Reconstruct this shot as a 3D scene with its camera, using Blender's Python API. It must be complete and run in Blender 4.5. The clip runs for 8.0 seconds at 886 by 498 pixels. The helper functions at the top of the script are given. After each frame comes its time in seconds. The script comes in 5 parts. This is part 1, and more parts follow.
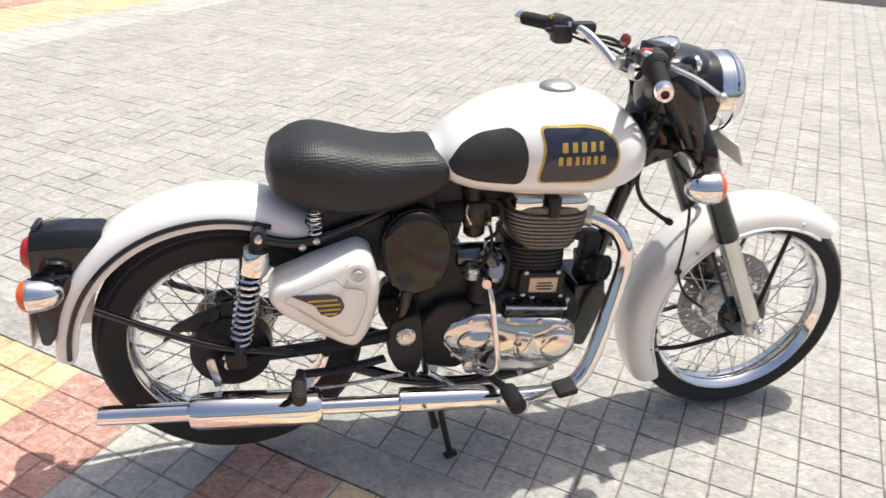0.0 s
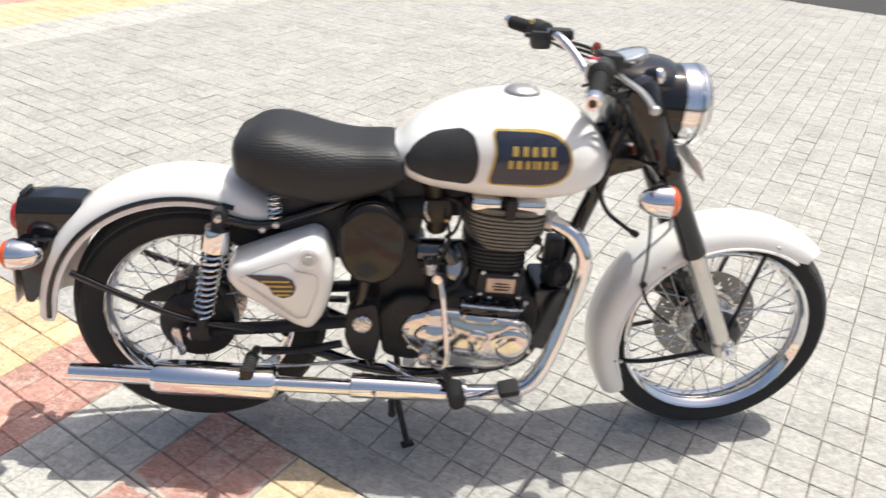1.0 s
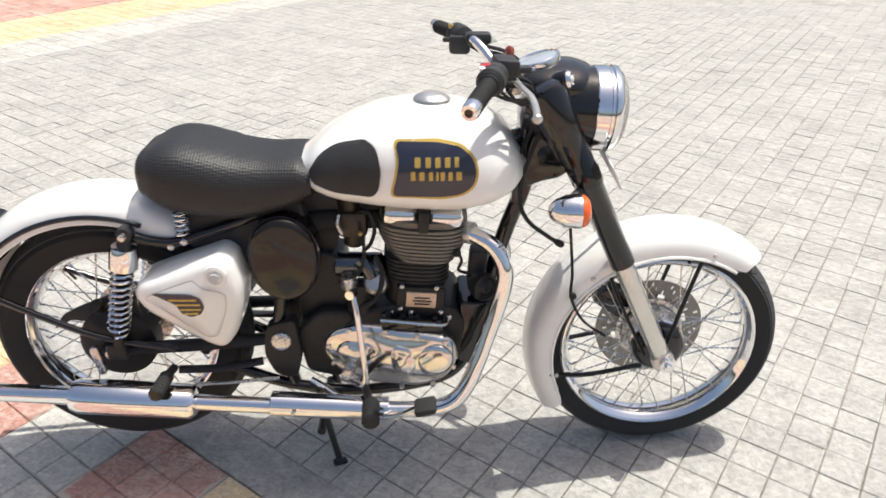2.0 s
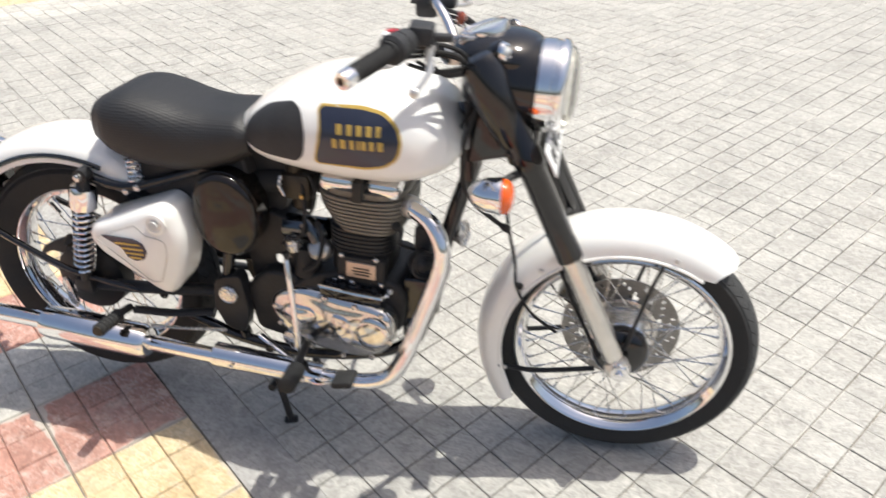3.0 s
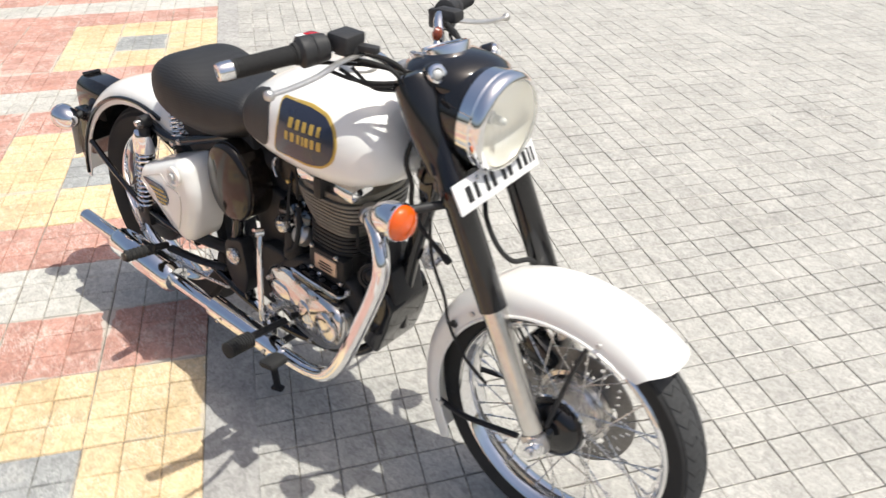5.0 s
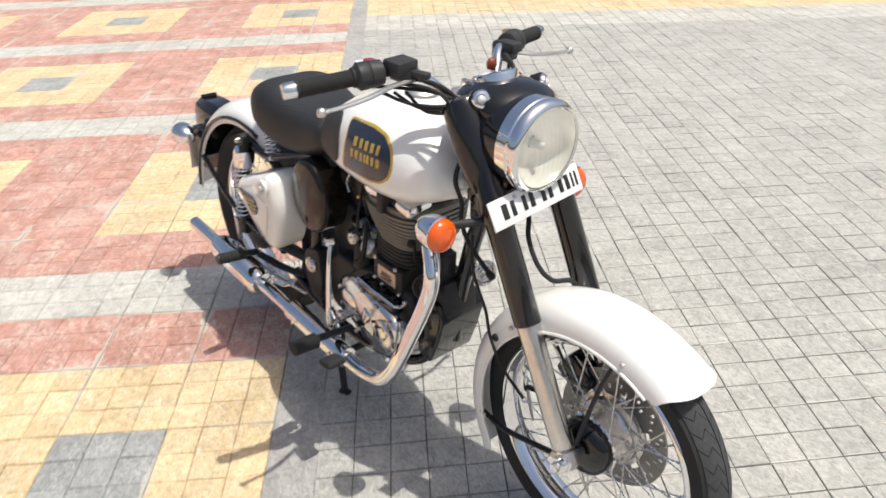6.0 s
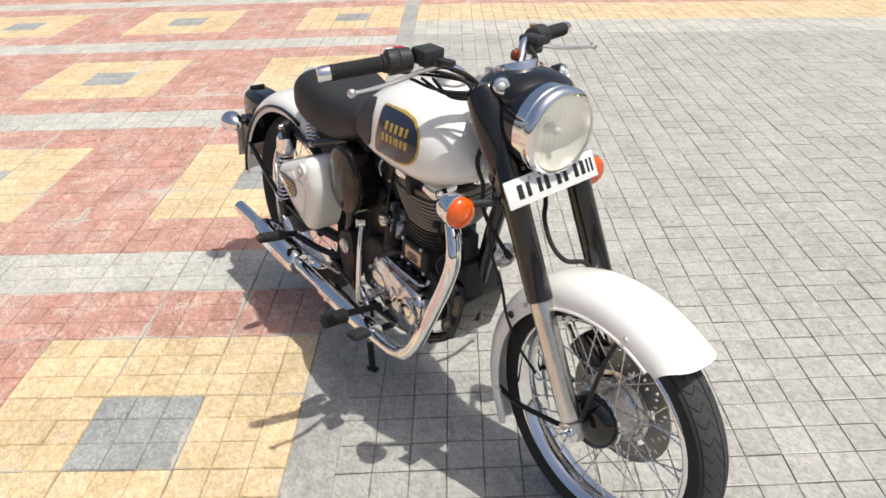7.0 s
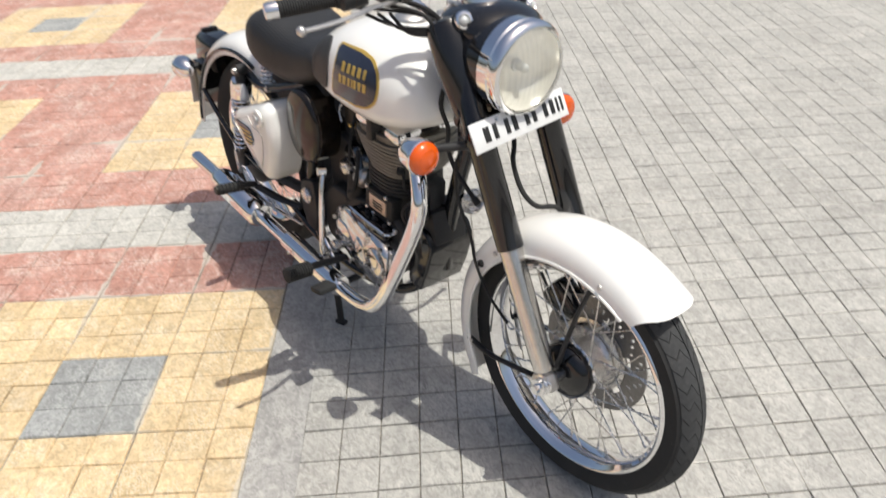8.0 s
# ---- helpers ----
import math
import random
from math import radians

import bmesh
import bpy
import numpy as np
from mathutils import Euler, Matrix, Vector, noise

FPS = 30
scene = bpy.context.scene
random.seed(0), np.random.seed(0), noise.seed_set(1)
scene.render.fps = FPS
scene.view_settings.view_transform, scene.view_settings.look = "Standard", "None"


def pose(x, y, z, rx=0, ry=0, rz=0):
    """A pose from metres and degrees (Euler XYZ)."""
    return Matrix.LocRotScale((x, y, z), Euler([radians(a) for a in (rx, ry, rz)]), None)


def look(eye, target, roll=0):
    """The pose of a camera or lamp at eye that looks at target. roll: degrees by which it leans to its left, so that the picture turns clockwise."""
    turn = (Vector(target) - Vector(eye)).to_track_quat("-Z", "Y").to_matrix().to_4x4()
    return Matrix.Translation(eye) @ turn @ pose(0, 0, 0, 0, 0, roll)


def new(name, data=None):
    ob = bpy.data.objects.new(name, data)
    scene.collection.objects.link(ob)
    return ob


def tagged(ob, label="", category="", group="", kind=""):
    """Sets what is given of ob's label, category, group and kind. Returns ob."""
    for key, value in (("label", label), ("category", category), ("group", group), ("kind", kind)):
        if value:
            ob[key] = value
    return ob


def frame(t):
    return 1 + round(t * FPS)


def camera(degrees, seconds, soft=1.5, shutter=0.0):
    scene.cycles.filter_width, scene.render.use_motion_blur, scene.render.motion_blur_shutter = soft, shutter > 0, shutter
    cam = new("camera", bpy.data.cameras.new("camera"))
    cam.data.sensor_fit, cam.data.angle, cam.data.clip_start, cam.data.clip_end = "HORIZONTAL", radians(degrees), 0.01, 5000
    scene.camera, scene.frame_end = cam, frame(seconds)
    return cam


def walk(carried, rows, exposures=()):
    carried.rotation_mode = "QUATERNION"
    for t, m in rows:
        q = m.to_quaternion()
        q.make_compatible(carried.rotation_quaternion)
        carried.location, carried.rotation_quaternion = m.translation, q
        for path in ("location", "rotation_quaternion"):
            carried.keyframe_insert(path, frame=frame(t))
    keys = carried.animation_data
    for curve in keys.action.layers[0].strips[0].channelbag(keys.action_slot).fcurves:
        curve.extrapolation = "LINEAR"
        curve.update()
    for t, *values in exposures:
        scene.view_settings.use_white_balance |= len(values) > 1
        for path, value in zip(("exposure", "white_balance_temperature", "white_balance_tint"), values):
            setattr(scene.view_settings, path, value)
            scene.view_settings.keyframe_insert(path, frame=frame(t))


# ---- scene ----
cam = camera(60.3, 8.0, shutter=0.8)
PATH = [
    (0, (0.064, 0.215, 1.47), (0.006, 1.955, 0.484), 1.8),
    (0.5, (0.15, 0.239, 1.465), (-0.013, 1.966, 0.469), 1.1),
    (1, (0.363, 0.205, 1.491), (0.086, 1.919, 0.499), 2.8),
    (1.5, (0.549, 0.226, 1.502), (0.153, 1.909, 0.498), -1.8),
    (1.7, (0.574, 0.256, 1.499), (0.239, 1.959, 0.504), 0.4),
    (2.8, (0.947, 0.532, 1.495), (0.278, 2.091, 0.437), -0.7),
    (3, (1.059, 0.564, 1.486), (0.319, 2.074, 0.402), -0.7),
    (3.5, (1.234, 0.698, 1.48), (0.383, 2.152, 0.402), -4.1),
    (4, (1.318, 0.869, 1.497), (0.342, 2.182, 0.348), -3.5),
    (4.2, (1.364, 0.917, 1.484), (0.218, 2.121, 0.372), -4.4),
    (5.3, (1.65, 1.161, 1.483), (0.248, 2.126, 0.432), -0.8),
    (5.5, (1.672, 1.19, 1.481), (0.189, 2.041, 0.445), -3.8),
    (6, (1.772, 1.179, 1.492), (0.215, 1.956, 0.505), -2.1),
    (6.5, (1.874, 1.16, 1.485), (0.273, 1.867, 0.517), -1.9),
    (7, (1.907, 1.178, 1.481), (0.287, 1.849, 0.518), -2.0),
    (7.5, (1.893, 1.2, 1.469), (0.304, 1.882, 0.464), -2.2),
    (8, (1.844, 1.226, 1.447), (0.319, 1.922, 0.356), -2.6),
]
walk(cam, [(t, look(eye, target, roll)) for t, eye, target, roll in PATH],
     [(0, 0.09), (3.5, 0.12), (5.5, -0.03), (6.5, -0.20), (8, -0.25)])

# ---- world, sun, exposure ----
SUN_EL, SUN_AZ = 71.0, 42.0
world = bpy.data.worlds.new("sky")
scene.world = world
world.use_nodes = True
wn = world.node_tree
sky = wn.nodes.new("ShaderNodeTexSky")
sky.sky_type = "NISHITA"
sky.sun_disc = False
sky.air_density, sky.dust_density, sky.ozone_density = 1.0, 5.0, 1.0
sky.sun_elevation, sky.sun_rotation = radians(SUN_EL), radians(90 - SUN_AZ)
wn.nodes["Background"].inputs["Strength"].default_value = 0.135
wn.links.new(sky.outputs["Color"], wn.nodes["Background"].inputs["Color"])
sun_data = bpy.data.lights.new("sun", "SUN")
sun_data.energy, sun_data.angle, sun_data.color = 4.5, radians(0.55), (0.955, 0.94, 0.865)
sun = new("sun", sun_data)
sun.matrix_world = look((0, 0, 0), (-math.cos(radians(SUN_AZ)) * math.cos(radians(SUN_EL)), -math.sin(radians(SUN_AZ)) * math.cos(radians(SUN_EL)), -math.sin(radians(SUN_EL))))


# ---- materials ----
def material(name, color, rough=0.5, metal=0.0, grain=0.0, scale=40.0, bump=0.0, coat=0.0, spread=0.0, dirt=None, dirt_at=0.62, spec=0.5, wear=None, smear=0.0):
    """A surface with two scales of variation: patches and grain, a relief, and a tint that differs from piece to piece."""
    m = bpy.data.materials.new(name)
    m.use_nodes = True
    n, link = m.node_tree.nodes, m.node_tree.links.new
    b = n["Principled BSDF"]
    b.inputs["Roughness"].default_value = rough
    b.inputs["Metallic"].default_value = metal
    b.inputs["Coat Weight"].default_value = coat
    b.inputs["Coat Roughness"].default_value = 0.04
    b.inputs["Specular IOR Level"].default_value = spec
    b.inputs["Base Color"].default_value = (*color, 1)
    if not (grain or bump or spread):
        return m
    co = n.new("ShaderNodeTexCoord")
    place = n.new("ShaderNodeNewGeometry").outputs["Position"] if wear else co.outputs["Object"]
    big, fine = n.new("ShaderNodeTexNoise"), n.new("ShaderNodeTexNoise")
    big.inputs["Scale"].default_value, big.inputs["Detail"].default_value = scale * 0.12, 4
    fine.inputs["Scale"].default_value, fine.inputs["Detail"].default_value = scale, 6
    link(place, big.inputs["Vector"])
    link(place, fine.inputs["Vector"])
    total = n.new("ShaderNodeMath")
    total.operation = "ADD"
    link(big.outputs["Fac"], total.inputs[0])
    link(fine.outputs["Fac"], total.inputs[1])
    ramp = n.new("ShaderNodeMapRange")
    ramp.inputs["From Min"].default_value, ramp.inputs["From Max"].default_value = 0.6, 1.4
    ramp.inputs["To Min"].default_value, ramp.inputs["To Max"].default_value = 1 - grain, 1 + grain
    link(total.outputs[0], ramp.inputs["Value"])
    val = n.new("ShaderNodeMath")
    val.operation = "MULTIPLY"
    link(ramp.outputs["Result"], val.inputs[0])
    val.inputs[1].default_value = 1
    if spread:
        info = n.new("ShaderNodeNewGeometry")
        ob = n.new("ShaderNodeObjectInfo")
        mix = n.new("ShaderNodeMath")
        mix.operation = "ADD"
        link(info.outputs["Random Per Island"], mix.inputs[0])
        link(ob.outputs["Random"], mix.inputs[1])
        frac = n.new("ShaderNodeMath")
        frac.operation = "FRACT"
        link(mix.outputs[0], frac.inputs[0])
        r2 = n.new("ShaderNodeMapRange")
        r2.inputs["To Min"].default_value, r2.inputs["To Max"].default_value = 1 - spread, 1 + spread
        link(frac.outputs[0], r2.inputs["Value"])
        link(r2.outputs["Result"], val.inputs[1])
    hsv = n.new("ShaderNodeHueSaturation")
    hsv.inputs["Color"].default_value = (*color, 1)
    link(val.outputs[0], hsv.inputs["Value"])
    out = hsv.outputs["Color"]
    relief = fine.outputs["Fac"]
    if dirt:
        stain = n.new("ShaderNodeTexNoise")
        stain.inputs["Scale"].default_value, stain.inputs["Detail"].default_value = scale * 0.25, 8
        stain.inputs["Roughness"].default_value = 0.7
        link(place, stain.inputs["Vector"])
        edge = n.new("ShaderNodeMapRange")
        edge.inputs["From Min"].default_value, edge.inputs["From Max"].default_value = dirt_at, dirt_at + 0.16
        edge.inputs["To Max"].default_value = 0.75
        link(stain.outputs["Fac"], edge.inputs["Value"])
        mx = n.new("ShaderNodeMixRGB")
        link(edge.outputs["Result"], mx.inputs["Fac"])
        link(out, mx.inputs["Color1"])
        mx.inputs["Color2"].default_value = (*dirt, 1)
        out = mx.outputs["Color"]
    if wear:
        shift, turn, flat = n.new("ShaderNodeVectorMath"), n.new("ShaderNodeMapping"), n.new("ShaderNodeMapping")
        shift.operation = "SUBTRACT"
        shift.inputs[1].default_value = (-0.19, 0.916, 0)
        link(place, shift.inputs[0])
        flat.inputs["Rotation"].default_value = (0, 0, radians(24))
        link(shift.outputs["Vector"], flat.inputs["Vector"])
        turn.inputs["Rotation"].default_value = (0, 0, radians(24))
        turn.inputs["Scale"].default_value = (1.0, 2.6, 1.0)
        link(place, turn.inputs["Vector"])
        for size, lo, hi, tint, most, long in ((0.9, 0.50, 0.70, wear[0], 0.22, 1), (2.3, 0.52, 0.72, wear[1], 0.32, 0), (14.0, 0.56, 0.70, wear[0], 0.45, 1), (40.0, 0.56, 0.68, wear[1], 0.35, 0), (110.0, 0.57, 0.70, wear[0], 0.35, 1)):
            sc = n.new("ShaderNodeTexNoise")
            sc.inputs["Scale"].default_value, sc.inputs["Detail"].default_value, sc.inputs["Roughness"].default_value = size, 6, 0.62
            sc.inputs["Distortion"].default_value = 0.6
            link(turn.outputs["Vector"] if long else place, sc.inputs["Vector"])
            cut = n.new("ShaderNodeMapRange")
            cut.inputs["From Min"].default_value, cut.inputs["From Max"].default_value, cut.inputs["To Max"].default_value = lo, hi, most
            link(sc.outputs["Fac"], cut.inputs["Value"])
            mx = n.new("ShaderNodeMixRGB")
            link(cut.outputs["Result"], mx.inputs["Fac"])
            link(out, mx.inputs["Color1"])
            mx.inputs["Color2"].default_value = (*tint, 1)
            out = mx.outputs["Color"]
        # relief shading put into the colour: riven hollows darker, high spots lighter
        riven, riven_at, relief_shade = n.new("ShaderNodeTexNoise"), n.new("ShaderNodeMapping"), n.new("ShaderNodeMapRange")
        riven_at.inputs["Rotation"].default_value = (0, 0, radians(24 + 20))
        riven_at.inputs["Scale"].default_value = (36, 54, 40)
        riven.inputs["Scale"].default_value, riven.inputs["Detail"].default_value, riven.inputs["Roughness"].default_value, riven.inputs["Distortion"].default_value = 1.0, 5, 0.6, 1.4
        link(place, riven_at.inputs["Vector"])
        link(riven_at.outputs["Vector"], riven.inputs["Vector"])
        relief_shade.inputs["From Min"].default_value, relief_shade.inputs["From Max"].default_value = 0.36, 0.62
        relief_shade.inputs["To Min"].default_value, relief_shade.inputs["To Max"].default_value = 0.78, 1.10
        link(riven.outputs["Fac"], relief_shade.inputs["Value"])
        shaded = n.new("ShaderNodeHueSaturation")
        link(relief_shade.outputs["Result"], shaded.inputs["Value"])
        link(out, shaded.inputs["Color"])
        out = shaded.outputs["Color"]
        relief = riven.outputs["Fac"]
        # pale winding lines: scuffs, and flake highlights put into the colour
        vein, off, size, ridge = n.new("ShaderNodeTexNoise"), n.new("ShaderNodeMath"), n.new("ShaderNodeMath"), n.new("ShaderNodeMapRange")
        vein.inputs["Scale"].default_value, vein.inputs["Detail"].default_value, vein.inputs["Roughness"].default_value = 30, 5, 0.62
        link(turn.outputs["Vector"], vein.inputs["Vector"])
        off.operation, size.operation = "SUBTRACT", "ABSOLUTE"
        off.inputs[1].default_value = 0.5
        link(vein.outputs["Fac"], off.inputs[0])
        link(off.outputs[0], size.inputs[0])
        ridge.inputs["From Min"].default_value, ridge.inputs["From Max"].default_value = 0.0, 0.030
        ridge.inputs["To Min"].default_value, ridge.inputs["To Max"].default_value = 0.75, 0.0
        link(size.outputs[0], ridge.inputs["Value"])
        where, here, amount = n.new("ShaderNodeTexNoise"), n.new("ShaderNodeMapRange"), n.new("ShaderNodeMath")
        where.inputs["Scale"].default_value, where.inputs["Detail"].default_value = 7, 3
        link(place, where.inputs["Vector"])
        here.inputs["From Min"].default_value, here.inputs["From Max"].default_value = 0.42, 0.62
        link(where.outputs["Fac"], here.inputs["Value"])
        amount.operation = "MULTIPLY"
        link(ridge.outputs["Result"], amount.inputs[0])
        link(here.outputs["Result"], amount.inputs[1])
        mx = n.new("ShaderNodeMixRGB")
        link(amount.outputs[0], mx.inputs["Fac"])
        link(out, mx.inputs["Color1"])
        mx.inputs["Color2"].default_value = (*wear[0], 1)
        out = mx.outputs["Color"]
        if smear:
            # cement smeared along the joints of the large tiles
            axes_of = n.new("ShaderNodeSeparateXYZ")
            link(flat.outputs["Vector"], axes_of.inputs["Vector"])
            near = n.new("ShaderNodeMath")
            near.operation = "MINIMUM"
            for k in (0, 1):
                fold = n.new("ShaderNodeMath")
                fold.operation = "PINGPONG"
                fold.inputs[1].default_value = 0.153
                link(axes_of.outputs[k], fold.inputs[0])
                link(fold.outputs[0], near.inputs[k])
            patchy, edge_n = n.new("ShaderNodeTexNoise"), n.new("ShaderNodeTexNoise")
            patchy.inputs["Scale"].default_value, patchy.inputs["Detail"].default_value = 2.6, 5
            edge_n.inputs["Scale"].default_value, edge_n.inputs["Detail"].default_value = 26, 6
            link(place, patchy.inputs["Vector"])
            link(place, edge_n.inputs["Vector"])
            width = n.new("ShaderNodeMapRange")
            width.inputs["From Min"].default_value, width.inputs["From Max"].default_value = 0.44, 0.72
            width.inputs["To Min"].default_value, width.inputs["To Max"].default_value = 0.0, 0.05
            link(patchy.outputs["Fac"], width.inputs["Value"])
            ragged = n.new("ShaderNodeMath")
            ragged.operation = "MULTIPLY"
            link(width.outputs["Result"], ragged.inputs[0])
            link(edge_n.outputs["Fac"], ragged.inputs[1])
            inside = n.new("ShaderNodeMath")
            inside.operation = "SUBTRACT"
            link(ragged.outputs[0], inside.inputs[0])
            link(near.outputs[0], inside.inputs[1])
            cover_f = n.new("ShaderNodeMapRange")
            cover_f.inputs["From Min"].default_value, cover_f.inputs["From Max"].default_value, cover_f.inputs["To Max"].default_value = 0.0, 0.006, smear
            link(inside.outputs[0], cover_f.inputs["Value"])
            mx = n.new("ShaderNodeMixRGB")
            link(cover_f.outputs["Result"], mx.inputs["Fac"])
            link(out, mx.inputs["Color1"])
            mx.inputs["Color2"].default_value = (0.52, 0.49, 0.43, 1)
            out = mx.outputs["Color"]
    link(out, b.inputs["Base Color"])
    rr = n.new("ShaderNodeMapRange")
    rr.inputs["From Min"].default_value, rr.inputs["From Max"].default_value = 0.6, 1.4
    rr.inputs["To Min"].default_value, rr.inputs["To Max"].default_value = rough * (1 - grain * 0.6), min(1, rough * (1 + grain * 0.6))
    link(total.outputs[0], rr.inputs["Value"])
    link(rr.outputs["Result"], b.inputs["Roughness"])
    if bump:
        bp = n.new("ShaderNodeBump")
        bp.inputs["Strength"].default_value, bp.inputs["Distance"].default_value = bump, 0.004
        link(relief, bp.inputs["Height"])
        link(bp.outputs["Normal"], b.inputs["Normal"])
    return m


WHITE = material("white_paint", (0.86, 0.846, 0.808), 0.28, grain=0.03, scale=30, coat=0.8)
BLACK = material("black_gloss_paint", (0.010, 0.010, 0.011), 0.10, grain=0.2, scale=60, coat=0.6, spec=0.3)
SATIN = material("black_satin_metal", (0.024, 0.024, 0.025), 0.42, grain=0.25, scale=90, bump=0.05, dirt=(0.06, 0.055, 0.048), dirt_at=0.66, spec=0.28)
PLASTIC = material("black_plastic", (0.034, 0.034, 0.035), 0.5, grain=0.2, scale=150, bump=0.12, spec=0.28)
RUBBER = material("black_rubber", (0.028, 0.028, 0.028), 0.8, grain=0.3, scale=120, bump=0.2, dirt=(0.07, 0.065, 0.06), dirt_at=0.64, spec=0.28)
TREAD = material("worn_tread_rubber", (0.055, 0.056, 0.057), 0.85, grain=0.3, scale=120, bump=0.2, dirt=(0.095, 0.092, 0.086), dirt_at=0.58, spec=0.25)
CHROME = material("chrome", (0.82, 0.82, 0.83), 0.06, 1.0, grain=0.04, scale=60)
STEEL = material("polished_steel", (0.64, 0.62, 0.60), 0.27, 0.9, grain=0.15, scale=160)
ALU = material("cast_aluminium", (0.60, 0.58, 0.55), 0.38, 0.85, grain=0.12, scale=120, bump=0.08)
FIN = material("dull_engine_alloy", (0.17, 0.16, 0.138), 0.45, 0.55, grain=0.3, scale=140, bump=0.15, dirt=(0.05, 0.04, 0.03), dirt_at=0.6)
SOOT = material("grimy_alloy", (0.045, 0.039, 0.030), 0.4, 0.5, grain=0.35, scale=120, bump=0.2, dirt=(0.04, 0.033, 0.026), dirt_at=0.52)
CAST = material("dark_engine_casting", (0.035, 0.034, 0.033), 0.5, 0.3, grain=0.3, scale=140, bump=0.2, dirt=(0.08, 0.07, 0.055), dirt_at=0.66, spec=0.28)
NAVY = material("navy_enamel", (0.022, 0.026, 0.045), 0.25, grain=0.1, scale=60, coat=0.5)
GOLD = material("gold_paint", (0.56, 0.38, 0.085), 0.35, 0.2, grain=0.08, scale=80)
ORANGE = material("amber_plastic", (0.72, 0.10, 0.006), 0.12, grain=0.15, scale=60, coat=0.6)
RED = material("red_plastic", (0.45, 0.012, 0.015), 0.15, grain=0.06, scale=60, coat=0.6)
PLATEWHITE = material("white_plate_enamel", (0.78, 0.78, 0.77), 0.35, grain=0.04, scale=60)
INK = material("black_ink", (0.015, 0.015, 0.015), 0.5, grain=0.1, scale=80)
# brown tint in this black stands in for warm ground mirrored in the gloss
BLACK_WARM = material("black_gloss_ground_tint", (0.012, 0.009, 0.007), 0.13, grain=0.2, scale=40, coat=0.35, spec=0.3)
DIAL = material("dial_face", (0.55, 0.56, 0.55), 0.3, grain=0.05, scale=60)
# pale blue-grey base stands in for sky mirrored in the dial glass
DIALGLASS = material("sky_pale_dial", (0.42, 0.45, 0.47), 0.08, grain=0.05, scale=60, coat=1.0, spec=0.8)
BARHOLE = material("brown_bore", (0.10, 0.045, 0.022), 0.7, grain=0.3, scale=120)
PLATECOPPER = material("copper_tinted_plate", (0.62, 0.47, 0.36), 0.4, 0.5, grain=0.12, scale=120)
POLISH = material("polished_alloy", (0.74, 0.72, 0.69), 0.15, 1.0, grain=0.1, scale=30)
# polished steel, its base darkened for the dark surroundings it mirrors
DARK_STEEL = material("dark_mirroring_steel", (0.11, 0.12, 0.13), 0.2, 1.0, grain=0.2, scale=80)
SMOKE = material("dark_amber", (0.20, 0.035, 0.012), 0.2, grain=0.1, scale=60, coat=0.5)
KEYBRASS = material("brass", (0.6, 0.42, 0.16), 0.3, 0.9, grain=0.1, scale=80)


def glass_material():
    """Thin clear glass: see-through, with gloss that grows at the rim and faint moulded flutes."""
    m = bpy.data.materials.new("lamp_glass")
    m.use_nodes = True
    n, link = m.node_tree.nodes, m.node_tree.links.new
    n.remove(n["Principled BSDF"])
    clear, gloss, mix, fres = n.new("ShaderNodeBsdfTransparent"), n.new("ShaderNodeBsdfGlossy"), n.new("ShaderNodeMixShader"), n.new("ShaderNodeFresnel")
    haze, soft_mix = n.new("ShaderNodeBsdfDiffuse"), n.new("ShaderNodeMixShader")
    clear.inputs["Color"].default_value = (0.97, 0.97, 0.94, 1)
    haze.inputs["Color"].default_value = (0.93, 0.92, 0.88, 1)
    gloss.inputs["Roughness"].default_value = 0.06
    fres.inputs["IOR"].default_value = 1.5
    co, wave, bp = n.new("ShaderNodeTexCoord"), n.new("ShaderNodeTexWave"), n.new("ShaderNodeBump")
    wave.bands_direction = "Y"
    wave.inputs["Scale"].default_value, wave.inputs["Distortion"].default_value = 26, 4.0
    bp.inputs["Strength"].default_value, bp.inputs["Distance"].default_value = 0.035, 0.003
    link(co.outputs["Object"], wave.inputs["Vector"])
    link(wave.outputs["Fac"], bp.inputs["Height"])
    link(bp.outputs["Normal"], gloss.inputs["Normal"])
    strength = n.new("ShaderNodeMapRange")
    strength.inputs["To Min"].default_value, strength.inputs["To Max"].default_value = 0.14, 0.20
    link(wave.outputs["Fac"], strength.inputs["Value"])
    link(strength.outputs["Result"], soft_mix.inputs["Fac"])
    link(clear.outputs["BSDF"], soft_mix.inputs[1])
    link(haze.outputs["BSDF"], soft_mix.inputs[2])
    link(fres.outputs["Fac"], mix.inputs["Fac"])
    link(soft_mix.outputs["Shader"], mix.inputs[1])
    link(gloss.outputs["BSDF"], mix.inputs[2])
    link(mix.outputs["Shader"], n["Material Output"].inputs["Surface"])
    return m


GLASS = glass_material()
# warm near-white base, mostly diffuse, stands in for mirrored ground and sun
BOWL = material("bright_reflector", (0.96, 0.93, 0.86), 0.22, 0.35, grain=0.04, scale=50, bump=0.05)
DISC = material("dark_worn_steel", (0.27, 0.26, 0.245), 0.38, 0.8, grain=0.25, scale=160)
LEG = material("polished_fork_alloy", (0.66, 0.64, 0.61), 0.24, 0.95, grain=0.15, scale=120, bump=0.03)


